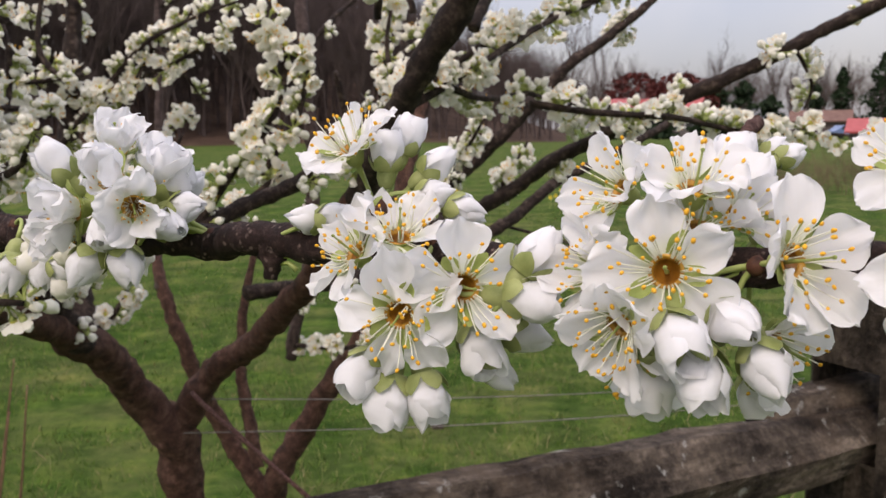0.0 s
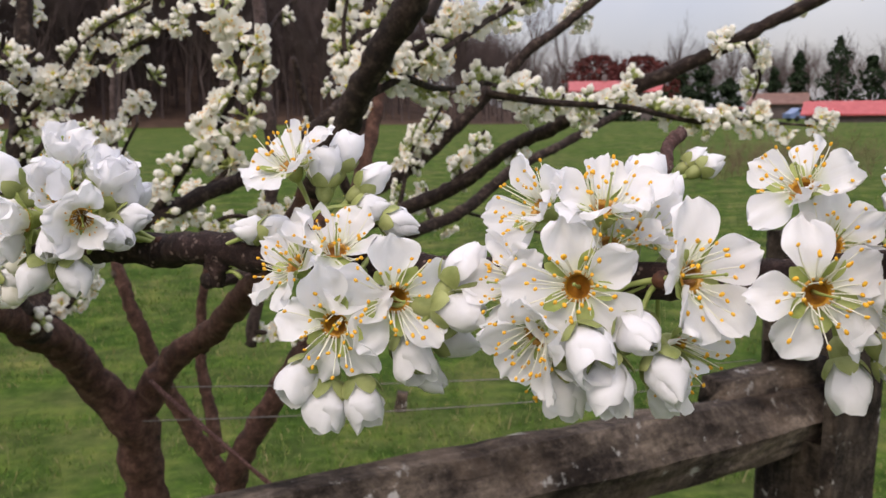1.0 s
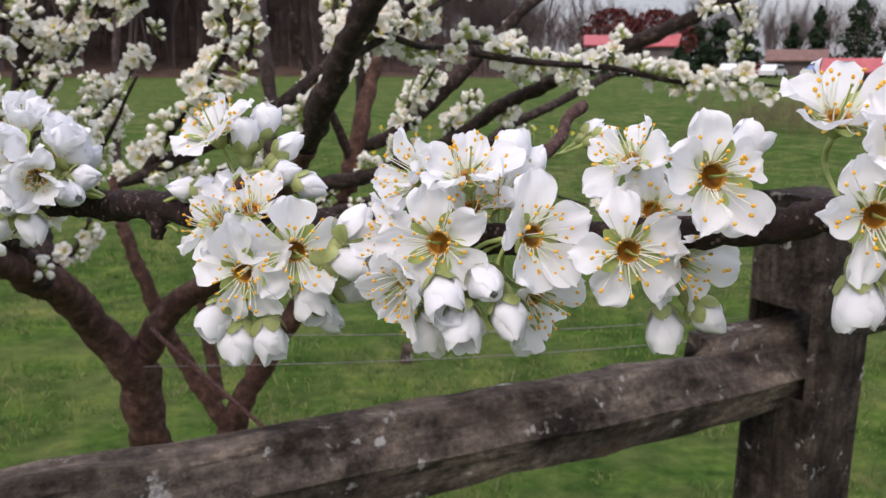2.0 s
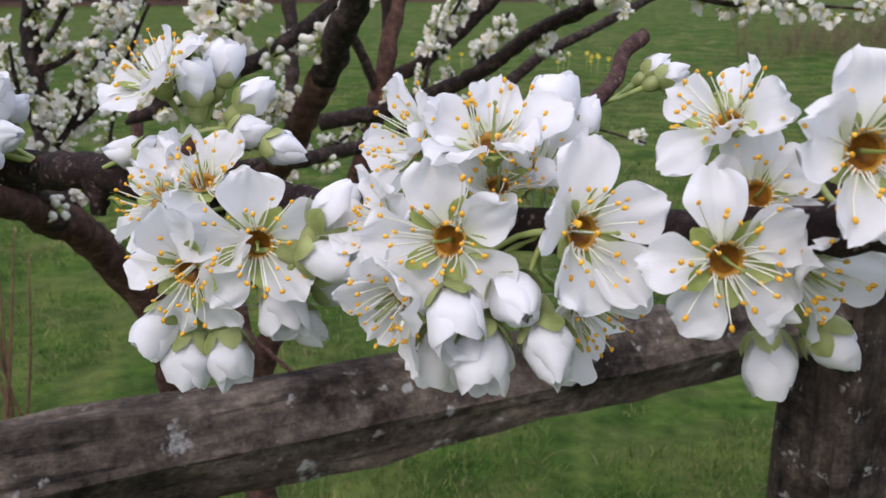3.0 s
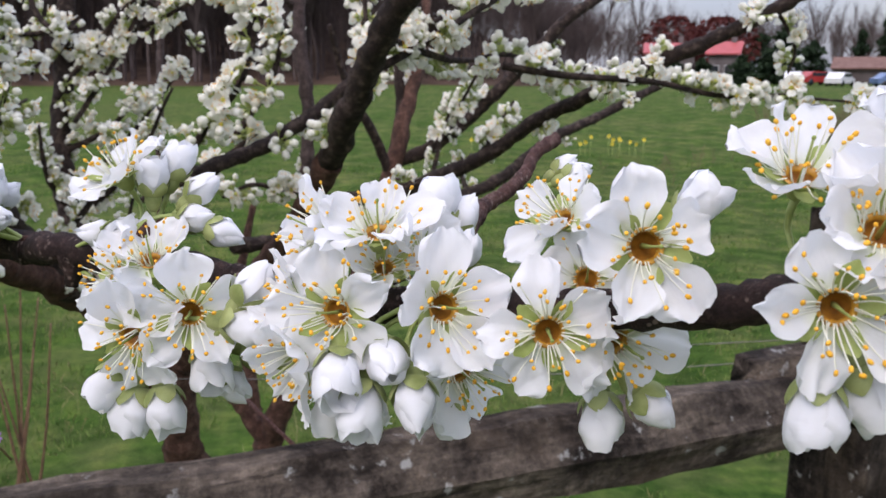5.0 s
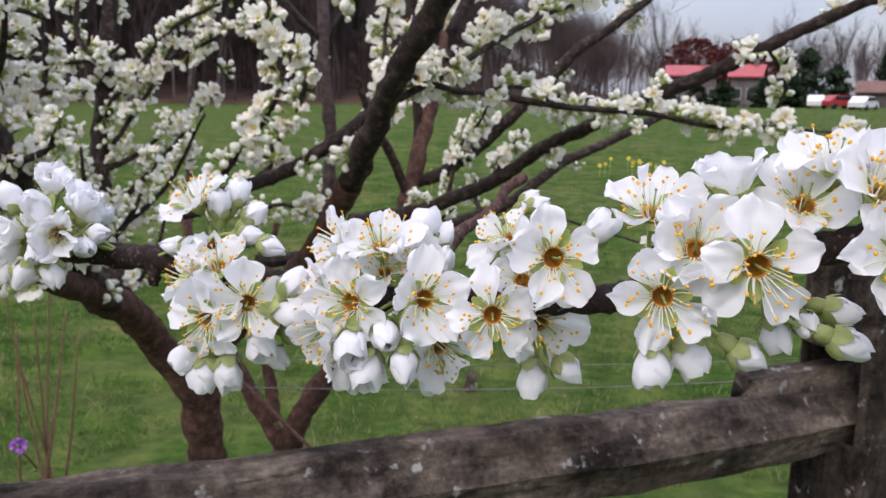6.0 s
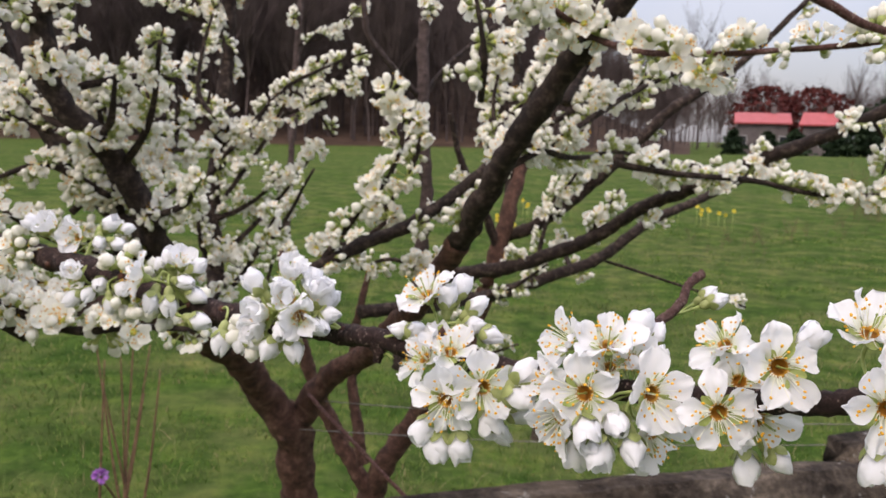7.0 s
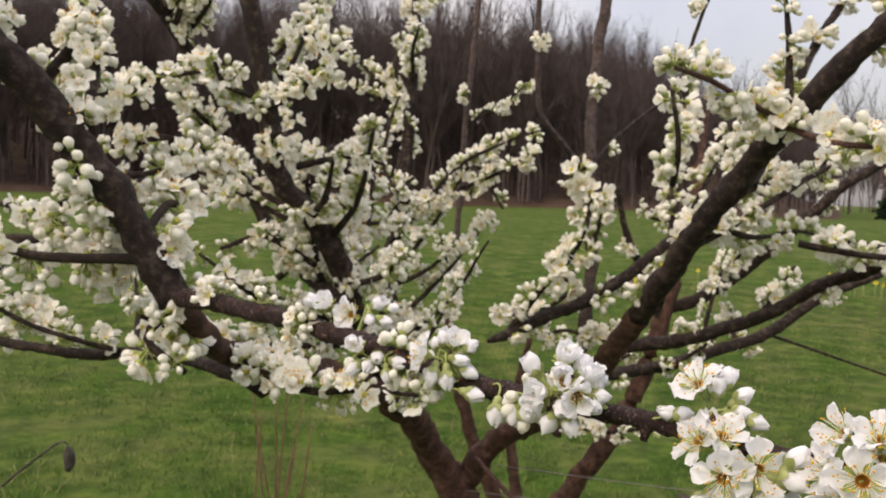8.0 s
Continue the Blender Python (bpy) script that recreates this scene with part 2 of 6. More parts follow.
def add_ball(bm, place, r, m=None, mat=0, stretch=1.0, rings=3, sides=6):
    """A small closed ellipsoid with its long axis along z."""
    place = Vector(place)
    tip = [bm.verts.new((m or Matrix()) @ (place + Vector((0, 0, sgn * r * stretch)))) for sgn in (-1, 1)]
    rows = []
    for i in range(1, rings + 1):
        lat = -math.pi / 2 + math.pi * i / (rings + 1)
        rows.append([bm.verts.new((m or Matrix()) @ (place + Vector((r * math.cos(lat) * math.cos(2 * math.pi * k / sides), r * math.cos(lat) * math.sin(2 * math.pi * k / sides), r * stretch * math.sin(lat))))) for k in range(sides)])
    for k in range(sides):
        n = (k + 1) % sides
        faces = [bm.faces.new((tip[0], rows[0][n], rows[0][k])), bm.faces.new((tip[1], rows[-1][k], rows[-1][n]))]
        for a, b in zip(rows, rows[1:]):
            faces.append(bm.faces.new((a[k], a[n], b[n], b[k])))
        for f in faces:
            f.material_index = mat


def lathe(bm, profile, sides=12, mat=0, m=None):
    """A surface turned round z from rows of (radius, height)."""
    rows = [[bm.verts.new((m or Matrix()) @ Vector((r * math.cos(2 * math.pi * k / sides), r * math.sin(2 * math.pi * k / sides), z))) for k in range(sides)] for r, z in profile]
    for a, b in zip(rows, rows[1:]):
        for k in range(sides):
            f = bm.faces.new((a[k], a[(k + 1) % sides], b[(k + 1) % sides], b[k]))
            f.material_index = mat


def made(build, name, mats, *args):
    bm = bmesh.new()
    build(bm, *args)
    return mesh_of(name, bm, mats)


def stamen_set(seed, count):
    """Two meshes: the pale threads and the yellow heads of one flower's stamens."""
    r = random.Random(seed)
    threads, heads = bmesh.new(), bmesh.new()
    for k in range(count):
        a = 2 * math.pi * (k + r.uniform(-1.2, 1.2)) / count
        out_tilt = 0.1 + 1.3 * r.random() ** 0.8
        long = r.uniform(0.0036, 0.0086)
        root = Vector((math.cos(a) * 0.0024, math.sin(a) * 0.0024, 0.0006))
        way = Vector((math.cos(a) * math.sin(out_tilt), math.sin(a) * math.sin(out_tilt), math.cos(out_tilt)))
        rise = Vector((0, 0, 1))
        mid = root + way * long * 0.55 - rise * 0.0004
        end = root + way * long + rise * r.uniform(0.0, 0.0014)
        tube(threads, [(*root, 0.00017), (*mid, 0.00014), (*end, 0.00011)], 0.0025, 4, 0.0)
        turn = facing(end, way + Vector((r.uniform(-0.8, 0.8), r.uniform(-0.8, 0.8), r.uniform(-0.5, 0.5))))
        add_ball(heads, (0, 0, 0), r.uniform(0.00032, 0.00045), turn, 0, 1.4, 3, 6)
    return mesh_of("stamen_tuft", threads, FILAMENT), mesh_of("anther_tuft", heads, ANTHER)


def sepal_set(seed, spread):
    bm, r = bmesh.new(), random.Random(seed)
    for k in range(5):
        m = pose(0, 0, -0.0005, 0, 0, 72 * k + r.uniform(-6, 6)) @ pose(0, 0.0021, 0) @ pose(0, 0, 0, spread + r.uniform(-12, 12))
        add_petal(bm, r.uniform(0.005, 0.0063), r.uniform(0.0031, 0.0038), 0.3, 0.1, 0.6, seed + k, m, 0, 4, 6, 0.75)
    return mesh_of("calyx", bm, SEPAL)


def cup_shape(bm):
    """The flower's green cup with the brown hollow inside."""
    lathe(bm, [(0.0008, -0.0042), (0.0016, -0.0034), (0.0023, -0.0018), (0.0028, 0.0), (0.003, 0.0005)], 14, 0)
    lathe(bm, [(0.003, 0.0005), (0.0026, 0.0007), (0.0022, -0.0004)], 14, 1)
    lathe(bm, [(0.0022, -0.0004), (0.0016, -0.0018), (0.0002, -0.0023)], 14, 2)


PETALS = [made(add_petal, "petal", PETAL_NEAR, rng.uniform(0.0102, 0.012), rng.uniform(0.0094, 0.0122), rng.uniform(0.2, 0.85), rng.uniform(0.0, 0.12), rng.uniform(1.2, 2.9), 7.3 * k + 0.4, None, 0, 12, 12, 0.2) for k in range(20)]
STAMENS = [stamen_set(20 + k, 29) for k in range(6)]
SEPALS = [sepal_set(40 + k, 20) for k in range(3)]
CUP_MESH = made(cup_shape, "blossom", (SEPAL, CUP, HOLLOW))


def pistil_shape(bm):
    tube(bm, [(0, 0, -0.0015, 0.0005), (0.0002, 0, 0.003, 0.00025), (0.0004, 0.0002, 0.0075, 0.0002)], 0.003, 5, 0.0)
    add_ball(bm, (0.0004, 0.0002, 0.0077), 0.0004)


PISTIL = made(pistil_shape, "pistil", SEPAL)


def bud_shape(bm, r, long, open_, seed):
    """Overlapping petals furled round one another; open_: 0 closed, 1 parting at the tip."""
    q = random.Random(seed)
    for k in range(5):
        start, grid = 72.0 * k + q.uniform(-16, 16), []
        tall, lean = q.uniform(0.9, 1.12), q.uniform(-0.12, 0.12)
        for i in range(9):
            s = i / 8
            fat = math.sin(math.pi * (0.12 + 0.83 * s) ** 0.9) ** 0.7 if open_ < 0.5 else math.sin(math.pi * (0.12 + 0.7 * s)) ** 0.75
            row = []
            for j in range(8):
                u = j / 7 - 0.5
                a = radians(start + u * 150 + 25 * s)
                rough = noise.noise(Vector((u * 3.2, s * 2.6, seed + k * 2.0)))
                rr = r * fat * (0.8 + 0.42 * (u + 0.5) * (0.35 + s)) * (1 + 0.22 * rough) + open_ * r * 0.12 * s * s * (1 + rough)
                z = long * tall * (s - 0.26 * (2 * u) ** 2 * s * s + 0.09 * rough * s)
                row.append(bm.verts.new((rr * math.cos(a) + lean * r * s, rr * math.sin(a), z)))
            grid.append(row)
        for a, b in zip(grid, grid[1:]):
            for j in range(7):
                bm.faces.new((a[j], a[j + 1], b[j + 1], b[j]))


def bud_base(bm, r, long):
    """The green cup that holds a bud, with its five sepals laid on the petals."""
    lathe(bm, [(0.0007, -0.0042), (0.0016, -0.0034), (0.0022, -0.0016), (r * 0.62, 0.0006), (r * 0.55, 0.0012)], 12)
    for k in range(5):
        grid = []
        for i in range(5):
            s = i / 4
            row = []
            for j in range(4):
                u = j / 3 - 0.5
                half = 34 * (1 - s**2.4) + 3
                a = radians(72 * k + 30 + u * 2 * half)
                z = long * (0.02 + 0.42 * s)
                fat = math.sin(math.pi * (0.12 + 0.83 * z / long) ** 0.9) ** 0.7
                rr = r * fat * 1.16 + 0.0003
                row.append(bm.verts.new((rr * math.cos(a), rr * math.sin(a), z)))
            grid.append(row)
        for a, b in zip(grid, grid[1:]):
            for j in range(3):
                bm.faces.new((a[j], a[j + 1], b[j + 1], b[j]))


BUDS = [made(bud_shape, "bud_petals", PETAL_BUD, 0.0035, 0.0094, 0, 3.0 + k) for k in range(5)]
BUDS_OPEN = [made(bud_shape, "bud_petals", PETAL_BUD, 0.0036, 0.0102, 1, 13.0 + k) for k in range(5)]
BUD_BASE = made(bud_base, "bud", CALYX, 0.0035, 0.0092)


ROOTS = []


def stalk(holder, place, normal, size, root=None):
    """A thin green stalk from the back of a flower or bud to the nearest spur on the wood."""
    back, n = Vector(place) - Vector(normal).normalized() * 0.004 * size, Vector(normal).normalized()
    root = root or min(ROOTS, key=lambda p: (p - back).length)
    gap = (root - back).length
    mid = back - n * min(0.006, gap * 0.4)
    mid2 = mid.lerp(root, 0.5) - n * gap * 0.12
    bm = bmesh.new()
    inv = holder.matrix_basis.inverted()
    tube(bm, [(*(inv @ p), rad / size) for p, rad in ((back, 0.0007), (mid, 0.0005), (mid2, 0.0005), (root, 0.0007))], 0.0025 / size, 7, 0.0)
    part("stalk", bm, STALK, holder)


def blossom(tree, place, normal, size=1.0, turn=0.0, lift=18.0, seed=0, root=None):
    """One open flower: cup and stalk, with petals, sepals, stamens and pistil under it. lift: degrees by which the petals rise."""
    r = random.Random(seed * 31 + 5)
    cup = put("blossom", CUP_MESH, tree, facing(place, normal, turn, size))
    for k in range(5):
        up = lift + r.uniform(-22, 20)
        m = pose(0, 0, 0, 0, 0, 72 * k + r.uniform(-9, 9)) @ pose(0, 0.0026, 0.0002 + 0.0002 * (k % 2), up, r.uniform(-22, 22), 0) @ Matrix.Diagonal((r.uniform(0.82, 1.08), r.uniform(0.9, 1.06), 1, 1))
        put("petal", PETALS[(seed * 3 + k * 5 + r.randrange(5)) % 20], cup, m)
    put("calyx", SEPALS[seed % 3], cup, pose(0, 0, 0, 0, 0, 36))
    threads, heads = STAMENS[seed % 6]
    shut = Matrix.Diagonal((0.5, 0.5, 0.75, 1)) if lift > 45 else Matrix()
    tuft = put("stamen_tuft", threads, cup, pose(0, 0, 0, 0, 0, r.uniform(0, 360)) @ shut)
    put("anther_tuft", heads, cup, tuft.matrix_basis.copy())
    put("pistil", PISTIL, cup)
    stalk(cup, place, normal, size, root)
    return cup


def bud(tree, place, normal, size=1.0, turn=0.0, open_=0, seed=0, root=None):
    base = put("bud", BUD_BASE, tree, facing(place, normal, turn, size))
    put("bud_petals", (BUDS_OPEN if open_ else BUDS)[seed % 5], base)
    stalk(base, place, normal, size, root)
    return base


# ---- the plum tree
tree = tagged(new("plum_tree"), "plum tree in white blossom, dark bark, beside a rail fence", "tree")

LINES = []


def limb(name, mat, bloom, twigs, rows):
    """One limb as a part of the tree; keeps its line for the blossoms. bloom: clusters a metre; twigs: side twigs a metre."""
    bm = bmesh.new()
    thick = max(r[3] for r in rows)
    line = tube(bm, rows, max(0.008, thick * 0.45), 16 if thick > 0.012 else 9, 0.16, 0.1, 0, len(LINES) * 1.7, True, 0.55)
    ob = part(name, bm, mat, tree)
    LINES.append((line, bloom, twigs))
    return ob


limb("trunk", BARK_TRUNK, 0, 0, [(-0.4334, 1.2073, -0.0600, 0.0400), (-0.4334, 1.2073, 0.1200, 0.0340), (-0.4352, 1.2067, 0.8352, 0.0313), (-0.4461, 1.1745, 1.0320, 0.0283), (-0.4512, 1.1541, 1.1419, 0.0274), (-0.4640, 1.1310, 1.1700, 0.0110)])
limb("limb", BARK_TRUNK, 0, 0, [(-0.4468, 1.1543, 1.1239, 0.0244), (-0.4682, 1.1255, 1.1942, 0.0239), (-0.4832, 1.0509, 1.2608, 0.0218), (-0.4795, 0.8884, 1.3413, 0.0161), (-0.4746, 0.7661, 1.3859, 0.0130), (-0.4658, 0.6652, 1.4143, 0.0117), (-0.4465, 0.5468, 1.4436, 0.0109), (-0.4376, 0.4567, 1.4746, 0.0104), (-0.4267, 0.3895, 1.5204, 0.0100)])
limb("limb", BARK, 20, 0, [(-0.4321, 0.4687, 1.4684, 0.0097), (-0.4211, 0.4817, 1.4492, 0.0092), (-0.4111, 0.4945, 1.4323, 0.0084)])
limb("limb", BARK, 20, 10, [(-0.4259, 0.3897, 1.5196, 0.0129), (-0.4434, 0.3664, 1.5738, 0.0123), (-0.4734, 0.3393, 1.6347, 0.0123), (-0.4989, 0.3024, 1.6861, 0.0118), (-0.5257, 0.2646, 1.7315, 0.0106), (-0.5637, 0.2342, 1.7842, 0.0090)])
limb("limb", BARK, 14, 16, [(-0.4791, 0.9701, 1.2973, 0.0158), (-0.4773, 0.8516, 1.4089, 0.0145), (-0.4777, 0.7733, 1.5017, 0.0136), (-0.4970, 0.7292, 1.5713, 0.0128), (-0.5254, 0.7016, 1.6173, 0.0119), (-0.5291, 0.6838, 1.6835, 0.0114), (-0.5355, 0.6662, 1.7647, 0.0106), (-0.5430, 0.6483, 1.8479, 0.0092), (-0.5501, 0.6307, 1.9328, 0.0075)])
limb("limb", BARK, 14, 14, [(-0.4957, 1.0472, 1.2688, 0.0150), (-0.5697, 1.1372, 1.4011, 0.0136), (-0.5738, 1.1659, 1.5281, 0.0132), (-0.5662, 1.1851, 1.6120, 0.0119), (-0.5667, 1.2042, 1.7344, 0.0092), (-0.5694, 1.2233, 1.8679, 0.0079), (-0.5760, 1.2439, 2.0413, 0.0062)])
limb("limb", BARK, 16, 14, [(-0.4748, 0.7927, 1.4629, 0.0088), (-0.5807, 0.8446, 1.5111, 0.0088), (-0.6670, 0.8444, 1.6253, 0.0084), (-0.6812, 0.8244, 1.7115, 0.0079), (-0.6955, 0.7710, 1.7746, 0.0075), (-0.7084, 0.7172, 1.8245, 0.0066), (-0.7235, 0.6630, 1.8810, 0.0053)])
limb("limb", BARK_TRUNK, 0, 0, [(-0.4412, 1.1569, 1.1332, 0.0211), (-0.4066, 1.1458, 1.1830, 0.0196), (-0.3545, 1.1145, 1.2387, 0.0172), (-0.2911, 1.0552, 1.2911, 0.0152), (-0.1956, 0.9257, 1.3942, 0.0141), (-0.1433, 0.8537, 1.4713, 0.0133)])
limb("limb", BARK, 8, 9, [(-0.1433, 0.8537, 1.4713, 0.0126), (-0.0984, 0.7687, 1.5497, 0.0118), (-0.0521, 0.7149, 1.6139, 0.0115), (-0.0039, 0.6724, 1.6786, 0.0107), (0.0268, 0.6432, 1.7152, 0.0100), (0.0761, 0.6101, 1.7588, 0.0089), (0.1313, 0.5796, 1.8089, 0.0074)])
limb("trunk", BARK_TRUNK, 0, 0, [(-0.4053, 1.4457, -0.0600, 0.0331), (-0.4053, 1.4457, 0.1200, 0.0281), (-0.4034, 1.4480, 0.7979, 0.0252), (-0.3785, 1.4018, 0.9228, 0.0226), (-0.3238, 1.3971, 1.0413, 0.0191), (-0.2279, 1.3981, 1.1906, 0.0174), (-0.1751, 1.3945, 1.3345, 0.0157), (-0.1478, 1.4113, 1.4398, 0.0139), (-0.1261, 1.4470, 1.5391, 0.0109), (-0.1132, 1.4896, 1.6307, 0.0078), (-0.1078, 1.5543, 1.7695, 0.0057)])
limb("limb", BARK_TRUNK, 0, 1, [(-0.3785, 1.4018, 0.9228, 0.0165), (-0.4353, 1.4092, 1.0036, 0.0148), (-0.4784, 1.4004, 1.0879, 0.0130), (-0.5030, 1.3776, 1.1833, 0.0117), (-0.5337, 1.3745, 1.2881, 0.0096), (-0.5640, 1.4226, 1.3651, 0.0070)])
limb("limb", BARK, 7, 8, [(-0.1465, 1.4100, 1.4150, 0.0114), (-0.0861, 1.4023, 1.4421, 0.0110), (-0.0201, 1.3993, 1.4975, 0.0106), (0.0436, 1.3870, 1.5609, 0.0097), (0.1140, 1.3870, 1.6313, 0.0088), (0.1765, 1.4026, 1.6784, 0.0075), (0.2479, 1.4208, 1.7349, 0.0057), (0.3361, 1.4472, 1.8284, 0.0040)])
limb("limb", BARK, 8, 8, [(-0.1909, 1.0758, 1.3974, 0.0097), (-0.0880, 1.1219, 1.4140, 0.0097), (-0.0019, 1.0985, 1.4530, 0.0092), (0.0634, 1.0738, 1.5012, 0.0088), (0.1238, 1.0351, 1.5297, 0.0084), (0.1980, 0.9998, 1.5683, 0.0088), (0.2480, 0.9696, 1.5942, 0.0079), (0.3054, 0.9410, 1.6244, 0.0070), (0.3688, 0.9137, 1.6582, 0.0062), (0.4702, 0.8837, 1.7074, 0.0048), (0.5470, 0.8492, 1.7490, 0.0031)])
limb("limb", BARK, 5, 6, [(-0.3048, 1.0332, 1.3457, 0.0092), (-0.2220, 1.1144, 1.3440, 0.0097), (-0.1191, 1.2559, 1.3497, 0.0097), (0.0072, 1.3550, 1.3912, 0.0092), (0.0939, 1.4098, 1.4477, 0.0084), (0.2014, 1.4818, 1.4961, 0.0075), (0.3489, 1.5902, 1.5668, 0.0062)])
limb("limb", BARK, 13, 10, [(-0.2939, 0.7579, 1.4442, 0.0022), (-0.2779, 0.7638, 1.4503, 0.0053), (-0.2424, 0.7986, 1.4704, 0.0075), (-0.1872, 0.8404, 1.4954, 0.0070), (-0.1315, 0.8944, 1.5405, 0.0066), (-0.0924, 0.9641, 1.5876, 0.0048)])
limb("stem", BARK_STEM, 5, 4, [(-0.5387, 1.3728, 1.2879, 0.0065), (-0.5653, 1.4568, 1.4055, 0.0065), (-0.5659, 1.4912, 1.5947, 0.0060), (-0.5693, 1.5232, 1.7656, 0.0055), (-0.5638, 1.5628, 1.9983, 0.0060), (-0.5581, 1.6028, 2.2364, 0.0045)])
limb("stem", BARK_STEM, 4, 5, [(-0.3317, 1.3824, 1.1712, 0.0090), (-0.2959, 1.3512, 1.3054, 0.0100), (-0.2774, 1.3219, 1.4008, 0.0105), (-0.2741, 1.3186, 1.4887, 0.0105), (-0.2856, 1.3262, 1.6515, 0.0100), (-0.2876, 1.3571, 1.7982, 0.0095), (-0.2789, 1.4027, 1.9517, 0.0100), (-0.2680, 1.4408, 2.1380, 0.0075)])
limb("twig", BARK_STEM, 1, 0, [(-0.2920, 1.3240, 1.6513, 0.0050), (-0.3160, 1.2651, 1.6838, 0.0050), (-0.3481, 1.2158, 1.7404, 0.0045), (-0.3551, 1.2094, 1.8330, 0.0045), (-0.3575, 1.2073, 1.9642, 0.0040)])
limb("twig", BARK, 3, 2, [(-0.2829, 1.3272, 1.6516, 0.0040), (-0.2518, 1.3949, 1.7093, 0.0040), (-0.1846, 1.4759, 1.7821, 0.0035), (-0.1324, 1.5518, 1.8534, 0.0026)])
limb("limb", BARK, 6, 4, [(-0.4263, 0.4902, 1.4446, 0.0066), (-0.5522, 0.5526, 1.4388, 0.0062), (-0.6722, 0.5743, 1.4266, 0.0057), (-0.7880, 0.5773, 1.4306, 0.0053), (-0.9794, 0.5971, 1.4374, 0.0044)])
limb("limb", BARK, 10, 6, [(-0.7319, 0.7920, 1.4984, 0.0070), (-0.8298, 0.7602, 1.5226, 0.0066), (-0.9405, 0.7227, 1.5274, 0.0062), (-1.1265, 0.7130, 1.5415, 0.0048)])
limb("twig", BARK_TWIG, 34, 0, [(-0.0161, 0.6585, 1.6727, 0.0030), (0.0276, 0.6020, 1.6530, 0.0025), (0.0768, 0.5690, 1.6491, 0.0022), (0.1226, 0.5360, 1.6489, 0.0020), (0.1705, 0.5038, 1.6514, 0.0018), (0.2130, 0.4920, 1.6607, 0.0013)])
limb("twig", BARK_TWIG, 12, 2, [(0.1075, 0.4763, 1.6810, 0.0030), (0.1343, 0.4791, 1.6669, 0.0030), (0.1511, 0.4807, 1.6575, 0.0025), (0.1875, 0.4859, 1.6486, 0.0020)])
limb("twig", BARK_TWIG, 44, 0, [(-0.0084, 0.6707, 1.6760, 0.0030), (-0.0284, 0.6218, 1.6799, 0.0025), (-0.0634, 0.5685, 1.6949, 0.0022), (-0.0928, 0.5272, 1.7023, 0.0016)])
limb("spray", BARK, 38, 0, [(-0.2802, 0.7733, 1.4455, 0.0040), (-0.2399, 0.7806, 1.5040, 0.0035), (-0.2055, 0.7850, 1.5489, 0.0031), (-0.1941, 0.7928, 1.6041, 0.0022), (-0.2098, 0.7891, 1.6279, 0.0013)])
limb("spray", BARK, 40, 0, [(-0.5718, 1.1449, 1.5198, 0.0044), (-0.5084, 1.1507, 1.5951, 0.0035), (-0.4541, 1.1520, 1.6502, 0.0031), (-0.3863, 1.1672, 1.6874, 0.0022), (-0.3350, 1.1755, 1.7060, 0.0013)])
limb("spray", BARK, 24, 0, [(-0.4727, 1.2096, 1.6568, 0.0026), (-0.4415, 1.2393, 1.6260, 0.0022), (-0.4174, 1.2655, 1.5797, 0.0013)])
limb("spray", BARK, 36, 0, [(-0.0924, 0.7602, 1.5505, 0.0035), (-0.0292, 0.8271, 1.5920, 0.0035), (0.0347, 0.9052, 1.6376, 0.0031), (0.0938, 0.9805, 1.6678, 0.0022), (0.1720, 1.0621, 1.6944, 0.0013)])
limb("spray", BARK, 34, 0, [(-0.0670, 0.7710, 1.5799, 0.0035), (-0.0211, 0.8811, 1.5664, 0.0031), (0.0299, 0.9519, 1.5728, 0.0022), (0.0877, 1.0227, 1.5453, 0.0018)])
limb("spray", BARK, 32, 0, [(-0.1516, 0.8809, 1.4471, 0.0035), (-0.1960, 0.9176, 1.4309, 0.0031), (-0.2360, 0.9045, 1.4399, 0.0022), (-0.2748, 0.9219, 1.4232, 0.0013)])
limb("spray", BARK, 22, 0, [(0.0218, 0.8753, 1.5615, 0.0040), (0.0884, 0.8855, 1.5511, 0.0035), (0.1686, 0.9091, 1.5466, 0.0031), (0.2473, 0.9413, 1.5320, 0.0026), (0.3272, 0.9758, 1.5328, 0.0018)])
limb("spray", BARK, 20, 0, [(-0.0990, 1.0204, 1.6667, 0.0040), (-0.1175, 1.0202, 1.7535, 0.0035), (-0.1072, 1.0284, 1.8194, 0.0026), (-0.0836, 1.0417, 1.8931, 0.0018)])
limb("spray", BARK, 36, 0, [(-0.1010, 0.6772, 1.6171, 0.0031), (-0.0970, 0.6603, 1.6571, 0.0026), (-0.1034, 0.6506, 1.7009, 0.0018)])
limb("spray", BARK, 14, 0, [(-0.0316, 0.7754, 1.6209, 0.0053), (-0.0011, 0.8444, 1.7003, 0.0062), (0.0273, 0.9124, 1.7758, 0.0053), (0.0706, 0.9866, 1.8656, 0.0040)])
limb("spray", BARK, 30, 3, [(-0.4734, 0.3393, 1.6347, 0.0040), (-0.4901, 0.3796, 1.6865, 0.0035), (-0.5228, 0.3927, 1.7308, 0.0026), (-0.5437, 0.4095, 1.7695, 0.0018)])
limb("spray", BARK, 38, 0, [(-0.4392, 0.3672, 1.5660, 0.0035), (-0.4469, 0.4087, 1.5895, 0.0031), (-0.4543, 0.4475, 1.5756, 0.0018)])
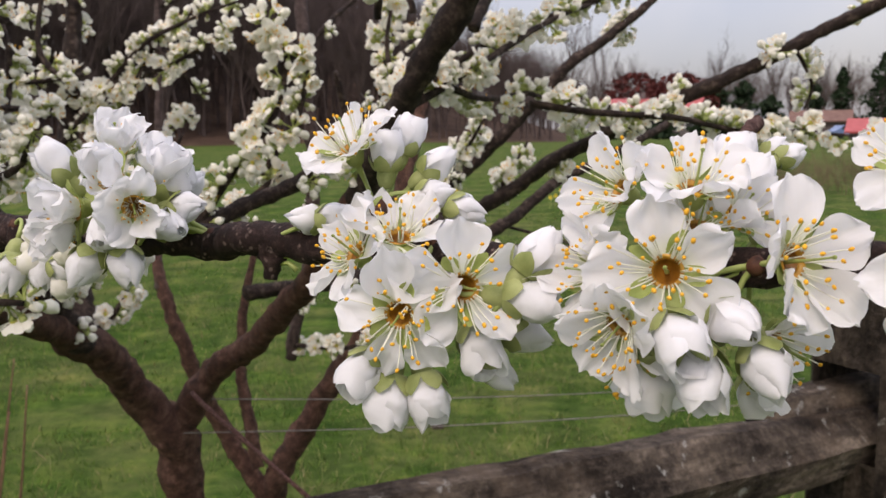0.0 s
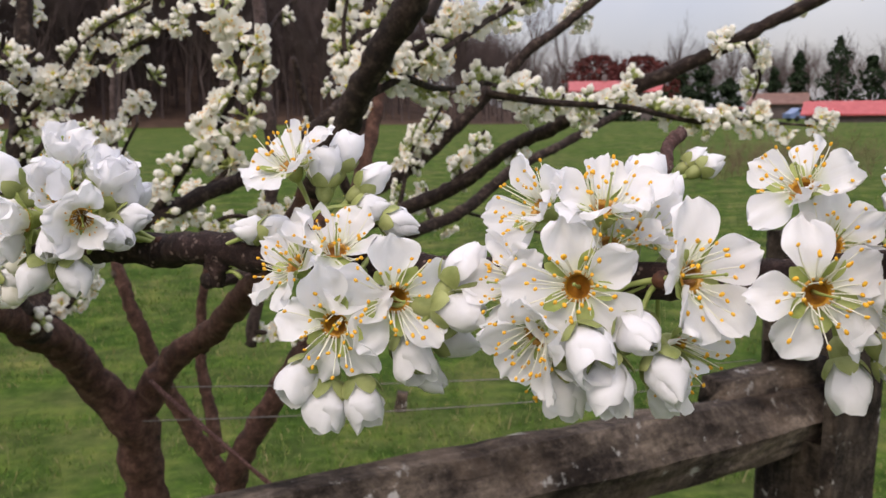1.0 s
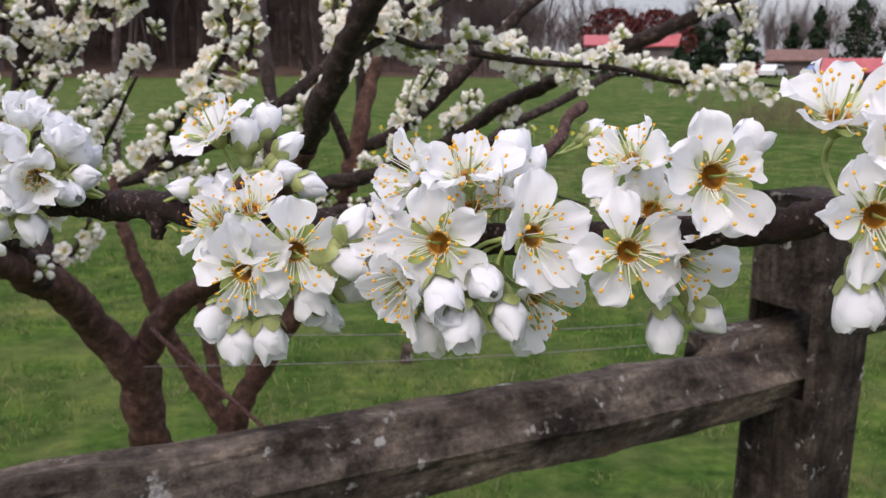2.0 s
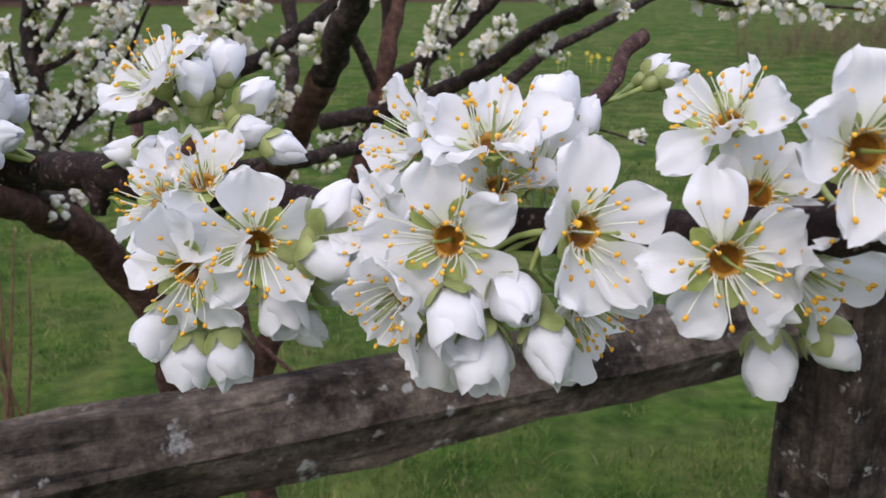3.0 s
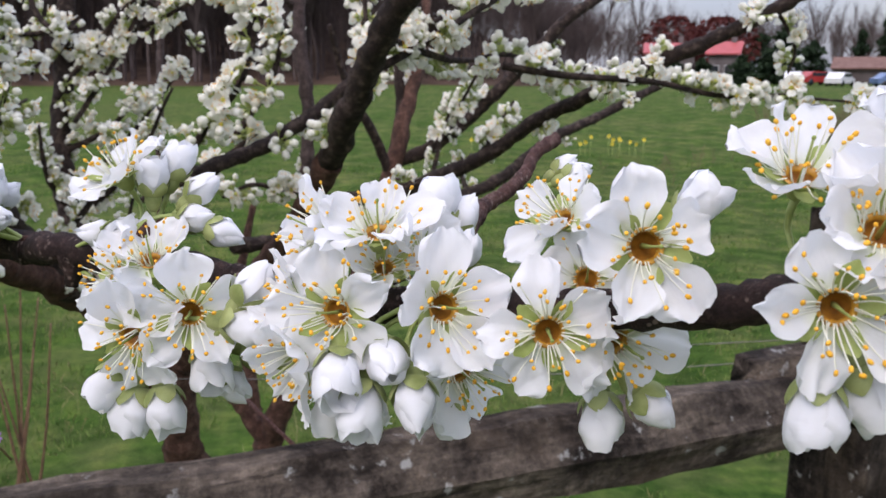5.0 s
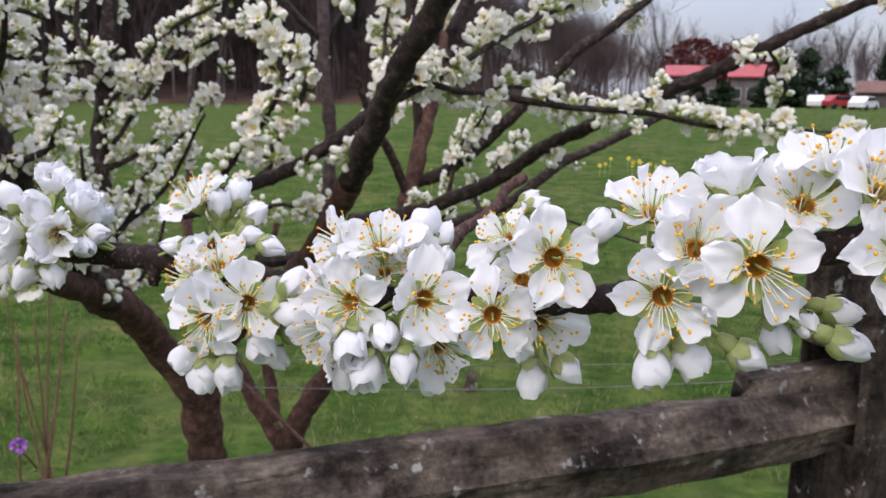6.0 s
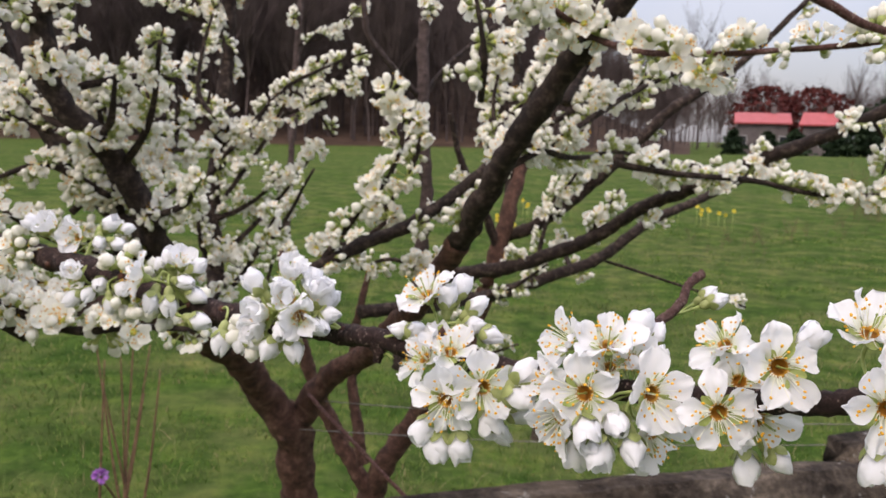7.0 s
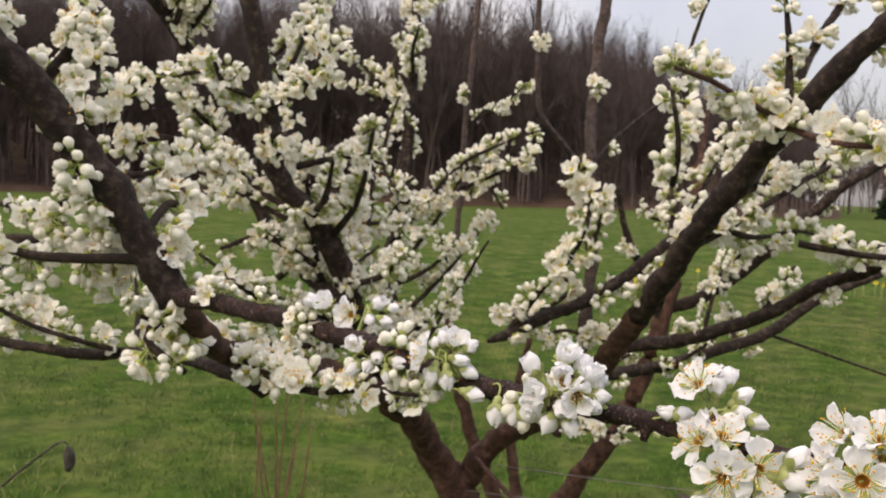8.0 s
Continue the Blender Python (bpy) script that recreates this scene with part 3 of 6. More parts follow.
limb("spray", BARK, 34, 0, [(-0.5099, 0.4492, 1.5686, 0.0035), (-0.5521, 0.4582, 1.5999, 0.0031), (-0.5598, 0.4805, 1.6539, 0.0026), (-0.5518, 0.5071, 1.6912, 0.0018)])
limb("spray", BARK, 36, 0, [(-0.4566, 0.4023, 1.5467, 0.0035), (-0.5026, 0.4076, 1.5437, 0.0031), (-0.5520, 0.4135, 1.5676, 0.0022), (-0.5896, 0.4227, 1.5796, 0.0013)])
limb("spray", BARK, 40, 0, [(-0.4317, 0.4480, 1.4729, 0.0035), (-0.4667, 0.4372, 1.4896, 0.0026), (-0.4885, 0.4303, 1.4978, 0.0018)])
limb("spray", BARK, 44, 0, [(-0.4207, 0.4721, 1.4605, 0.0035), (-0.3619, 0.4698, 1.4438, 0.0031), (-0.3112, 0.4664, 1.4500, 0.0026), (-0.2662, 0.4712, 1.4495, 0.0018)])
limb("spray", BARK, 34, 0, [(-0.5066, 0.7642, 1.5139, 0.0040), (-0.5543, 0.7290, 1.5461, 0.0035), (-0.5913, 0.6942, 1.5329, 0.0022)])
limb("spray", BARK, 36, 0, [(-0.4903, 0.7909, 1.5130, 0.0040), (-0.4935, 0.8777, 1.5579, 0.0035), (-0.4987, 0.9024, 1.6313, 0.0026), (-0.5227, 0.9175, 1.6614, 0.0018)])
limb("spray", BARK, 36, 0, [(-0.5303, 0.6834, 1.6835, 0.0035), (-0.5144, 0.7142, 1.7422, 0.0031), (-0.5034, 0.7434, 1.8031, 0.0018)])
limb("spray", BARK, 36, 0, [(-0.6273, 0.7827, 1.6102, 0.0035), (-0.7141, 0.8110, 1.6811, 0.0035), (-0.7245, 0.8121, 1.7463, 0.0022)])
limb("spray", BARK, 36, 0, [(-0.5421, 1.1615, 1.6123, 0.0035), (-0.5985, 1.1097, 1.6008, 0.0031), (-0.6354, 1.0446, 1.6075, 0.0022)])
limb("spray", BARK, 30, 0, [(-0.5582, 1.1831, 1.6955, 0.0031), (-0.5939, 1.2001, 1.8086, 0.0026), (-0.5791, 1.2092, 1.8656, 0.0018)])
limb("spray", BARK, 30, 0, [(-0.5854, 0.8143, 1.4887, 0.0044), (-0.5375, 0.8286, 1.5395, 0.0040), (-0.4852, 0.8696, 1.5621, 0.0031), (-0.4557, 0.8924, 1.5528, 0.0018)])
limb("spray", BARK, 32, 0, [(-0.5545, 0.7372, 1.6200, 0.0044), (-0.5174, 0.7749, 1.6341, 0.0040), (-0.4767, 0.8019, 1.6424, 0.0031), (-0.4511, 0.8245, 1.6355, 0.0018)])
limb("spray", BARK, 28, 0, [(-0.5270, 0.7839, 1.5706, 0.0040), (-0.5034, 0.8094, 1.5832, 0.0035), (-0.4766, 0.8427, 1.5780, 0.0022)])
limb("spray", BARK, 30, 0, [(-0.5211, 1.0937, 1.5876, 0.0040), (-0.5624, 1.0957, 1.6340, 0.0035), (-0.5650, 1.1054, 1.6968, 0.0026), (-0.5514, 1.1160, 1.7521, 0.0018)])
limb("spray", BARK, 30, 0, [(-0.5397, 1.1267, 1.4899, 0.0035), (-0.4855, 1.1469, 1.5728, 0.0031), (-0.4474, 1.1638, 1.6473, 0.0026), (-0.4077, 1.1743, 1.6808, 0.0018)])
limb("spray", BARK, 34, 0, [(-0.2419, 0.8589, 1.4894, 0.0035), (-0.2065, 0.8715, 1.5399, 0.0031), (-0.1955, 0.8789, 1.5775, 0.0026), (-0.1908, 0.8855, 1.6149, 0.0018)])
limb("spray", BARK, 26, 0, [(-0.3158, 0.8451, 1.4630, 0.0035), (-0.2659, 0.8517, 1.4640, 0.0031), (-0.2172, 0.8631, 1.4961, 0.0022)])
limb("spray", BARK, 28, 0, [(0.0698, 0.9620, 1.5634, 0.0026), (0.1490, 0.9710, 1.5551, 0.0026), (0.2017, 0.9774, 1.5529, 0.0022), (0.2552, 0.9808, 1.5310, 0.0022), (0.3276, 0.9899, 1.5292, 0.0018), (0.4054, 0.9992, 1.5242, 0.0013)])
limb("spray", BARK, 30, 0, [(-0.0695, 0.9488, 1.5933, 0.0035), (-0.0054, 0.9636, 1.6339, 0.0035), (0.0658, 0.9772, 1.6615, 0.0026), (0.1241, 0.9881, 1.6823, 0.0018)])
limb("spray", BARK, 26, 0, [(0.2962, 0.9491, 1.6185, 0.0022), (0.3227, 0.9670, 1.5816, 0.0018), (0.3265, 0.9940, 1.5554, 0.0013)])
limb("spray", BARK, 34, 0, [(-0.4736, 0.3789, 1.5967, 0.0035), (-0.4932, 0.3903, 1.5539, 0.0031), (-0.4947, 0.3985, 1.5275, 0.0022)])
limb("spray", BARK, 34, 0, [(-0.5162, 0.3480, 1.6665, 0.0035), (-0.5138, 0.3720, 1.6938, 0.0031), (-0.5065, 0.3864, 1.7125, 0.0018)])
limb("spray", BARK, 34, 0, [(-0.4226, 0.3906, 1.5165, 0.0035), (-0.4316, 0.3648, 1.4947, 0.0031), (-0.4041, 0.3726, 1.4719, 0.0022)])
limb("spray", BARK, 46, 0, [(-0.4939, 0.3730, 1.6124, 0.0031), (-0.4896, 0.4167, 1.6098, 0.0026), (-0.4778, 0.4423, 1.6153, 0.0022), (-0.4737, 0.4659, 1.6301, 0.0013)])
limb("spray", BARK, 46, 0, [(-0.4632, 0.3910, 1.5680, 0.0031), (-0.5201, 0.4028, 1.5606, 0.0026), (-0.5490, 0.4043, 1.5724, 0.0018)])
limb("spray", BARK, 44, 0, [(-0.5160, 0.3478, 1.6625, 0.0031), (-0.5175, 0.3814, 1.6954, 0.0026), (-0.5107, 0.3969, 1.7313, 0.0018)])
limb("spray", BARK, 46, 0, [(-0.4905, 0.5672, 1.6459, 0.0031), (-0.5133, 0.5564, 1.6027, 0.0026), (-0.4864, 0.5437, 1.5930, 0.0018)])
limb("spray", BARK, 46, 0, [(-0.4992, 0.6309, 1.6897, 0.0031), (-0.5034, 0.5665, 1.6984, 0.0026), (-0.5028, 0.5468, 1.7164, 0.0018)])
limb("spray", BARK, 50, 0, [(-0.5957, 0.5231, 1.6877, 0.0031), (-0.5548, 0.5348, 1.7009, 0.0026), (-0.5249, 0.5534, 1.7083, 0.0022), (-0.4942, 0.5724, 1.7184, 0.0013)])
limb("spray", BARK, 50, 0, [(-0.5926, 0.5179, 1.6308, 0.0031), (-0.5425, 0.5321, 1.6466, 0.0026), (-0.5115, 0.5489, 1.6341, 0.0022), (-0.4887, 0.5633, 1.6184, 0.0013)])
limb("spray", BARK, 46, 0, [(-0.5740, 0.4964, 1.5791, 0.0031), (-0.5383, 0.5059, 1.5849, 0.0026), (-0.5060, 0.5126, 1.5720, 0.0018)])
limb("spray", BARK, 32, 0, [(-0.7232, 0.5295, 1.4892, 0.0031), (-0.7007, 0.5357, 1.4675, 0.0026), (-0.6625, 0.5476, 1.4519, 0.0018)])
limb("spray", BARK, 32, 0, [(-0.7795, 0.5694, 1.5771, 0.0035), (-0.7341, 0.5846, 1.5728, 0.0031), (-0.6704, 0.5871, 1.5986, 0.0022)])
limb("twig", BARK, 2, 0, [(0.0169, 1.3792, 1.3866, 0.0026), (0.1144, 1.3893, 1.3580, 0.0022), (0.2620, 1.4154, 1.3120, 0.0018)])
limb("spray", BARK, 26, 0, [(-0.5285, 0.7894, 1.6060, 0.0035), (-0.5298, 0.8485, 1.6579, 0.0031), (-0.4971, 0.8469, 1.6212, 0.0018)])
limb("limb", BARK_TRUNK, 0, 0, [(-0.3921, 1.3786, 0.9865, 0.0113), (-0.4129, 1.3981, 1.0885, 0.0100), (-0.4242, 1.4125, 1.1641, 0.0087), (-0.4172, 1.4286, 1.2490, 0.0074), (-0.4025, 1.4446, 1.3340, 0.0057)])
limb("twig", BARK_TWIG, 0, 0, [(-0.4044, 1.1135, 1.1983, 0.0035), (-0.3348, 1.0746, 1.1562, 0.0035), (-0.2780, 1.0470, 1.1201, 0.0030), (-0.2230, 1.0198, 1.0855, 0.0025)])
limb("limb", BARK, 2, 3, [(-0.1569, 1.4100, 1.3994, 0.0095), (-0.1466, 1.4300, 1.4626, 0.0088), (-0.1494, 1.4500, 1.5707, 0.0080), (-0.1459, 1.4800, 1.7093, 0.0065), (-0.1391, 1.5000, 1.8379, 0.0050)])
limb("limb", BARK, 3, 3, [(-0.1583, 1.4000, 1.3857, 0.0085), (-0.1766, 1.3800, 1.4460, 0.0078), (-0.1992, 1.3500, 1.4999, 0.0070), (-0.2213, 1.3300, 1.5558, 0.0055), (-0.2326, 1.3000, 1.6228, 0.0040)])
NEAR_BRANCH = [(-0.4176, 0.3823, 1.5243, 0.00652), (-0.3411, 0.3502, 1.5243, 0.00583), (-0.2481, 0.3076, 1.5197, 0.00548), (-0.1972, 0.2823, 1.5162, 0.00522), (-0.1524, 0.2654, 1.5097, 0.00496), (-0.1047, 0.2442, 1.5114, 0.00409), (-0.0895, 0.2396, 1.5106, 0.00409), (-0.0832, 0.2321, 1.5127, 0.00392), (-0.0669, 0.2275, 1.5121, 0.00392), (-0.0499, 0.2190, 1.5119, 0.00365), (-0.0265, 0.2069, 1.5113, 0.00331), (-0.0144, 0.2001, 1.5119, 0.00322), (0.0069, 0.1880, 1.5125, 0.00313), (0.0296, 0.1765, 1.5150, 0.00313), (0.0456, 0.1684, 1.5177, 0.00313), (0.0539, 0.1635, 1.5194, 0.00322), (0.0625, 0.1587, 1.5217, 0.00331), (0.0738, 0.1502, 1.5267, 0.00304), (0.0864, 0.1484, 1.5321, 0.00296), (0.0995, 0.1493, 1.5348, 0.00296), (0.1091, 0.1479, 1.5381, 0.00287), (0.1208, 0.1471, 1.5440, 0.00278), (0.1352, 0.1477, 1.5495, 0.00261), (0.1576, 0.1460, 1.5554, 0.00235)]
NEAR_TWIG = [(0.0189, 0.2074, 1.5212, 0.0023), (0.0222, 0.2288, 1.5244, 0.00195), (0.0281, 0.2382, 1.5269, 0.00178), (0.0326, 0.2464, 1.53, 0.0017), (0.0352, 0.2546, 1.5338, 0.00161), (0.0388, 0.2606, 1.5362, 0.0017), (0.0413, 0.2642, 1.5376, 0.00187)]
SPUR_UPPER = Vector((-0.0503, 0.2107, 1.5222))
SPUR_LOWER = Vector((-0.0760, 0.2287, 1.5025))
bm = bmesh.new()
near_line = tube(bm, NEAR_BRANCH, 0.0018, 28, 0.15, 0.24, 0, 2.2, True, 0.3)
near_branch = part("branch", bm, BARK_NEAR, tree, "dark purplish-brown young branch with pale speckles")
bm = bmesh.new()
tube(bm, NEAR_TWIG, 0.0011, 14, 0.17, 0.3, 0, 5.5, True, 0.8)
part("twig", bm, BARK_TWIG, tree, "short bare reddish-brown twig")

# flowering spurs: short scaly stubs every couple of centimetres
SPUR_TIPS = [SPUR_UPPER, Vector(NEAR_TWIG[3][:3])]
walked = 0.0
for a, c in zip(near_line, near_line[1:]):
    walked += float(np.linalg.norm((c - a)[:3]))
    if walked > 0.02:
        walked = 0.0
        side = Vector((rng.gauss(0, 0.5), -0.6, rng.gauss(0, 0.8))).normalized()
        ROOTS.append(Vector(c[:3]) + side * c[3] * 0.95)
bm = bmesh.new()
foot = min((Vector(r[:3]) for r in near_line), key=lambda p: (p - SPUR_UPPER).length)
tube(bm, [(*foot, 0.0036), (*foot.lerp(SPUR_UPPER, 0.55), 0.0026), (*SPUR_UPPER, 0.0022)], 0.0015, 10, 0.16, 0.2, 0, 8.8)
part("spur", bm, SCALE, tree, "scaly brown flowering spur")
bm = bmesh.new()
foot = min((Vector(r[:3]) for r in near_line), key=lambda p: (p - SPUR_LOWER).length)
tube(bm, [(*foot, 0.0036), (*foot.lerp(SPUR_LOWER, 0.5), 0.0026), (*foot.lerp(SPUR_LOWER, 0.85), 0.0012)], 0.0009, 14, 0.3, 0.3, 0, 4.1)
spur = part("spur", bm, BARK_NEAR, tree, "knobbly brown spur under the branch")
for k in range(3):
    bm = bmesh.new()
    a = foot.lerp(SPUR_LOWER, 0.6) + Vector((0.0015, -0.0005, 0.0012 * k + 0.001))
    tube(bm, [(*a, 0.0005), (*(a + Vector((0.0025, -0.001, 0.0004 * k + 0.0004))), 0.0005), (*(a + Vector((0.0045 + 0.001 * k, -0.0015, 0.0012 * k - 0.0012))), 0.0007)], 0.001, 7, 0.1)
    part("stalk", bm, STALK, spur)
for p in ROOTS:
    bm = bmesh.new()
    add_ball(bm, (0, 0, 0), 0.0017, None, 0, 1.0, 5, 9)
    for v in bm.verts:
        v.co = p + v.co * (1 + 0.35 * noise.noise(v.co * 900 + p * 50))
    part("spur", bm, SCALE, tree)
ROOTS += SPUR_TIPS

# the cluster under the bend of the branch
blossom(tree, (-0.0437, 0.1904, 1.5045), (-0.15, -0.98, -0.1), 0.92, 10, 8, 0)
blossom(tree, (-0.0324, 0.1915, 1.5091), (0.22, -0.95, 0.1), 0.95, 0, 10, 1)
blossom(tree, (-0.0448, 0.2040, 1.5163), (0.05, -0.5, 0.86), 0.87, 20, 16, 2)
blossom(tree, (-0.0534, 0.2065, 1.5128), (-0.62, -0.5, 0.6), 0.87, 0, 25, 3)
bud(tree, (-0.0493, 0.1971, 1.4956), (-0.46, -0.61, -0.65), 0.95, 0, 1, 0)
bud(tree, (-0.0458, 0.1958, 1.4920), (-0.10, -0.39, -0.91), 0.99, 67, 1, 1)
bud(tree, (-0.0401, 0.1944, 1.4928), (0.24, -0.35, -0.90), 0.95, 134, 1, 2)
bud(tree, (-0.0307, 0.1960, 1.5013), (0.26, -0.54, -0.80), 0.99, 201, 1, 3)
bud(tree, (-0.0293, 0.1976, 1.4949), (0.73, -0.16, -0.66), 0.85, 268, 0, 4)
bud(tree, (-0.0222, 0.1914, 1.5113), (0.61, 0.11, 0.79), 0.99, 335, 0, 5)
bud(tree, (-0.0253, 0.1913, 1.5075), (0.97, -0.23, -0.03), 0.99, 42, 1, 6)
bud(tree, (-0.0251, 0.2006, 1.4995), (0.95, 0.04, -0.30), 0.95, 109, 0, 7)
# the cluster on the upper spur
blossom(tree, (-0.0552, 0.2154, 1.5328), (-0.3, -0.42, 0.86), 0.92, 36, 14, 5, SPUR_UPPER)
bud(tree, (-0.0483, 0.2152, 1.5284), (0.05, -0.04, 1.00), 0.84, 176, 1, 8, SPUR_UPPER)
bud(tree, (-0.0456, 0.2196, 1.5316), (0.33, 0.12, 0.94), 0.84, 243, 1, 9, SPUR_UPPER)
bud(tree, (-0.0410, 0.2172, 1.5272), (0.77, 0.10, 0.64), 0.84, 310, 0, 10, SPUR_UPPER)
bud(tree, (-0.0421, 0.2145, 1.5230), (0.97, -0.06, 0.24), 0.84, 17, 0, 11, SPUR_UPPER)
bud(tree, (-0.0363, 0.2145, 1.5218), (0.95, -0.07, -0.31), 0.84, 84, 0, 12, SPUR_UPPER)
bud(tree, (-0.0629, 0.2257, 1.5169), (-0.90, -0.36, 0.26), 0.84, 151, 0, 13)
bud(tree, (-0.0639, 0.2237, 1.5173), (0.95, -0.17, 0.27), 0.84, 218, 0, 14)
# the broad cluster in the middle of the branch
blossom(tree, (0.0057, 0.1845, 1.5266), (0.0, -0.42, 0.9), 0.92, 0, 22, 6)
blossom(tree, (-0.0053, 0.1894, 1.5259), (-0.85, -0.35, 0.4), 0.85, 30, 22, 7)
blossom(tree, (-0.0004, 0.1763, 1.5143), (-0.28, -0.93, 0.2), 0.94, 18, 16, 8)
blossom(tree, (0.0181, 0.1745, 1.5161), (0.5, -0.82, 0.18), 0.96, 0, 20, 9)
blossom(tree, (0.0066, 0.1854, 1.5201), (0.05, -0.55, 0.83), 0.72, 40, 25, 10)
blossom(tree, (-0.0072, 0.1770, 1.5058), (-0.6, -0.7, -0.38), 0.82, 0, 22, 11)
blossom(tree, (-0.0023, 0.1841, 1.4979), (-0.45, -0.5, -0.74), 0.85, 20, 15, 12)
blossom(tree, (0.0203, 0.1889, 1.4999), (0.60, -0.75, -0.27), 0.92, 0, 15, 13)
blossom(tree, (-0.0098, 0.1864, 1.5128), (-0.9, -0.4, 0.1), 0.8, 25, 25, 14)
bud(tree, (0.0082, 0.1758, 1.5078), (0.21, -0.96, -0.17), 1.0, 285, 0, 15)
bud(tree, (0.0045, 0.1748, 1.5022), (0.02, -0.65, -0.76), 1.0, 352, 1, 16)
bud(tree, (0.0129, 0.1735, 1.5033), (0.18, -0.73, -0.66), 1.0, 59, 0, 17)
bud(tree, (-0.0018, 0.1812, 1.4992), (-0.05, -0.39, -0.92), 0.95, 126, 1, 18)
bud(tree, (-0.0003, 0.1748, 1.5070), (0.20, -0.85, -0.49), 1.0, 193, 1, 19)
bud(tree, (0.0151, 0.1963, 1.5258), (0.09, 0.06, 0.99), 0.99, 260, 1, 20)
bud(tree, (0.0178, 0.1981, 1.5247), (0.55, 0.12, 0.83), 0.90, 327, 0, 21)
bud(tree, (0.0198, 0.1927, 1.5193), (0.36, -0.35, 0.86), 0.81, 34, 0, 22)
bud(tree, (0.0182, 0.1897, 1.4946), (0.08, -0.19, -0.98), 0.81, 101, 1, 23)
blossom(tree, (0.0135, 0.1896, 1.5215), (0.30, -0.68, 0.66), 0.78, 0, 28, 15)
# the cluster right of the middle
blossom(tree, (0.0353, 0.1648, 1.5153), (0.0, -0.99, 0.06), 0.88, 10, 6, 17)
blossom(tree, (0.0487, 0.1599, 1.5301), (0.1, -0.97, 0.16), 0.95, 5, 8, 18)
blossom(tree, (0.0379, 0.1784, 1.5305), (-0.5, -0.5, 0.7), 0.8, 0, 22, 19)
blossom(tree, (0.0463, 0.1695, 1.5127), (0.5, -0.82, -0.2), 0.88, 55, 14, 20)
blossom(tree, (0.0420, 0.1755, 1.5212), (-0.08, -0.85, 0.51), 0.76, 20, 24, 22)
bud(tree, (0.0505, 0.1726, 1.5034), (0.68, -0.18, -0.71), 0.90, 302, 0, 26)
bud(tree, (0.0447, 0.1745, 1.5018), (0.06, -0.47, -0.88), 0.90, 9, 1, 27)
bud(tree, (0.0573, 0.1778, 1.5309), (0.61, -0.15, 0.78), 0.90, 76, 1, 28)
# the cluster towards the branch's end
blossom(tree, (0.0694, 0.1582, 1.5405), (-0.05, -0.55, 0.83), 0.9, 0, 16, 23)
blossom(tree, (0.0773, 0.1499, 1.5346), (-0.15, -0.76, 0.6), 0.9, 30, 25, 24)
blossom(tree, (0.0702, 0.1435, 1.5260), (-0.1, -0.98, 0.0), 0.87, 20, 10, 25)
blossom(tree, (0.0874, 0.1406, 1.5334), (0.05, -1.0, 0.0), 0.99, 0, 5, 26)
blossom(tree, (0.0860, 0.1567, 1.5450), (-0.2, 0.1, 0.97), 0.92, 0, 48, 27)
blossom(tree, (0.1053, 0.1557, 1.5505), (0.07, -0.34, 0.94), 0.97, 20, 24, 28)
blossom(tree, (0.1116, 0.1338, 1.5374), (0.11, -0.99, 0.08), 1.03, 15, 16, 29)
blossom(tree, (0.1112, 0.1456, 1.5472), (0.19, -0.62, 0.76), 1.01, 0, 22, 30)
blossom(tree, (0.1215, 0.1411, 1.5500), (0.48, -0.73, 0.49), 1.01, 0, 22, 31)
blossom(tree, (0.1282, 0.1352, 1.5410), (0.28, -0.96, -0.09), 1.01, 40, 20, 32)
blossom(tree, (0.0994, 0.1539, 1.5437), (-0.07, -0.71, 0.70), 0.92, 30, 26, 34)
bud(tree, (0.0693, 0.1455, 1.5157), (-0.04, -0.37, -0.93), 0.90, 143, 1, 29)
bud(tree, (0.0756, 0.1485, 1.5168), (0.36, -0.32, -0.88), 0.90, 210, 1, 30)
bud(tree, (0.0850, 0.1458, 1.5156), (0.82, -0.11, -0.56), 0.85, 277, 0, 31)
bud(tree, (0.0933, 0.1497, 1.5213), (0.24, -0.24, -0.94), 0.77, 344, 1, 32)
bud(tree, (0.0999, 0.1500, 1.5207), (0.01, -0.99, -0.15), 0.72, 51, 0, 33)
bud(tree, (0.1036, 0.1448, 1.5186), (0.92, -0.18, -0.33), 0.90, 118, 0, 34)
bud(tree, (0.1041, 0.1518, 1.5230), (0.96, -0.20, -0.20), 0.81, 185, 0, 35)
# the half-open cluster on the older wood
blossom(tree, (-0.1036, 0.2232, 1.5211), (0.35, -0.92, -0.18), 0.87, 0, 50, 35)
blossom(tree, (-0.1096, 0.2277, 1.5259), (0.01, -0.87, 0.50), 0.97, 20, 74, 36)
blossom(tree, (-0.1123, 0.2361, 1.5321), (0.11, -0.33, 0.94), 0.92, 0, 70, 37)
blossom(tree, (-0.1177, 0.2274, 1.5203), (-0.69, -0.73, 0.01), 0.92, 40, 78, 38)
blossom(tree, (-0.1197, 0.2290, 1.5157), (-0.61, -0.72, -0.33), 0.87, 10, 80, 39)
blossom(tree, (-0.1014, 0.2344, 1.5257), (0.48, -0.46, 0.75), 0.92, 0, 78, 40)
bud(tree, (-0.1229, 0.2363, 1.5259), (-0.63, -0.15, 0.76), 1.03, 252, 1, 36)
bud(tree, (-0.1098, 0.2259, 1.5165), (0.11, -0.96, -0.24), 1.05, 319, 0, 37)
bud(tree, (-0.1133, 0.2254, 1.5117), (-0.36, -0.50, -0.79), 1.02, 26, 0, 38)
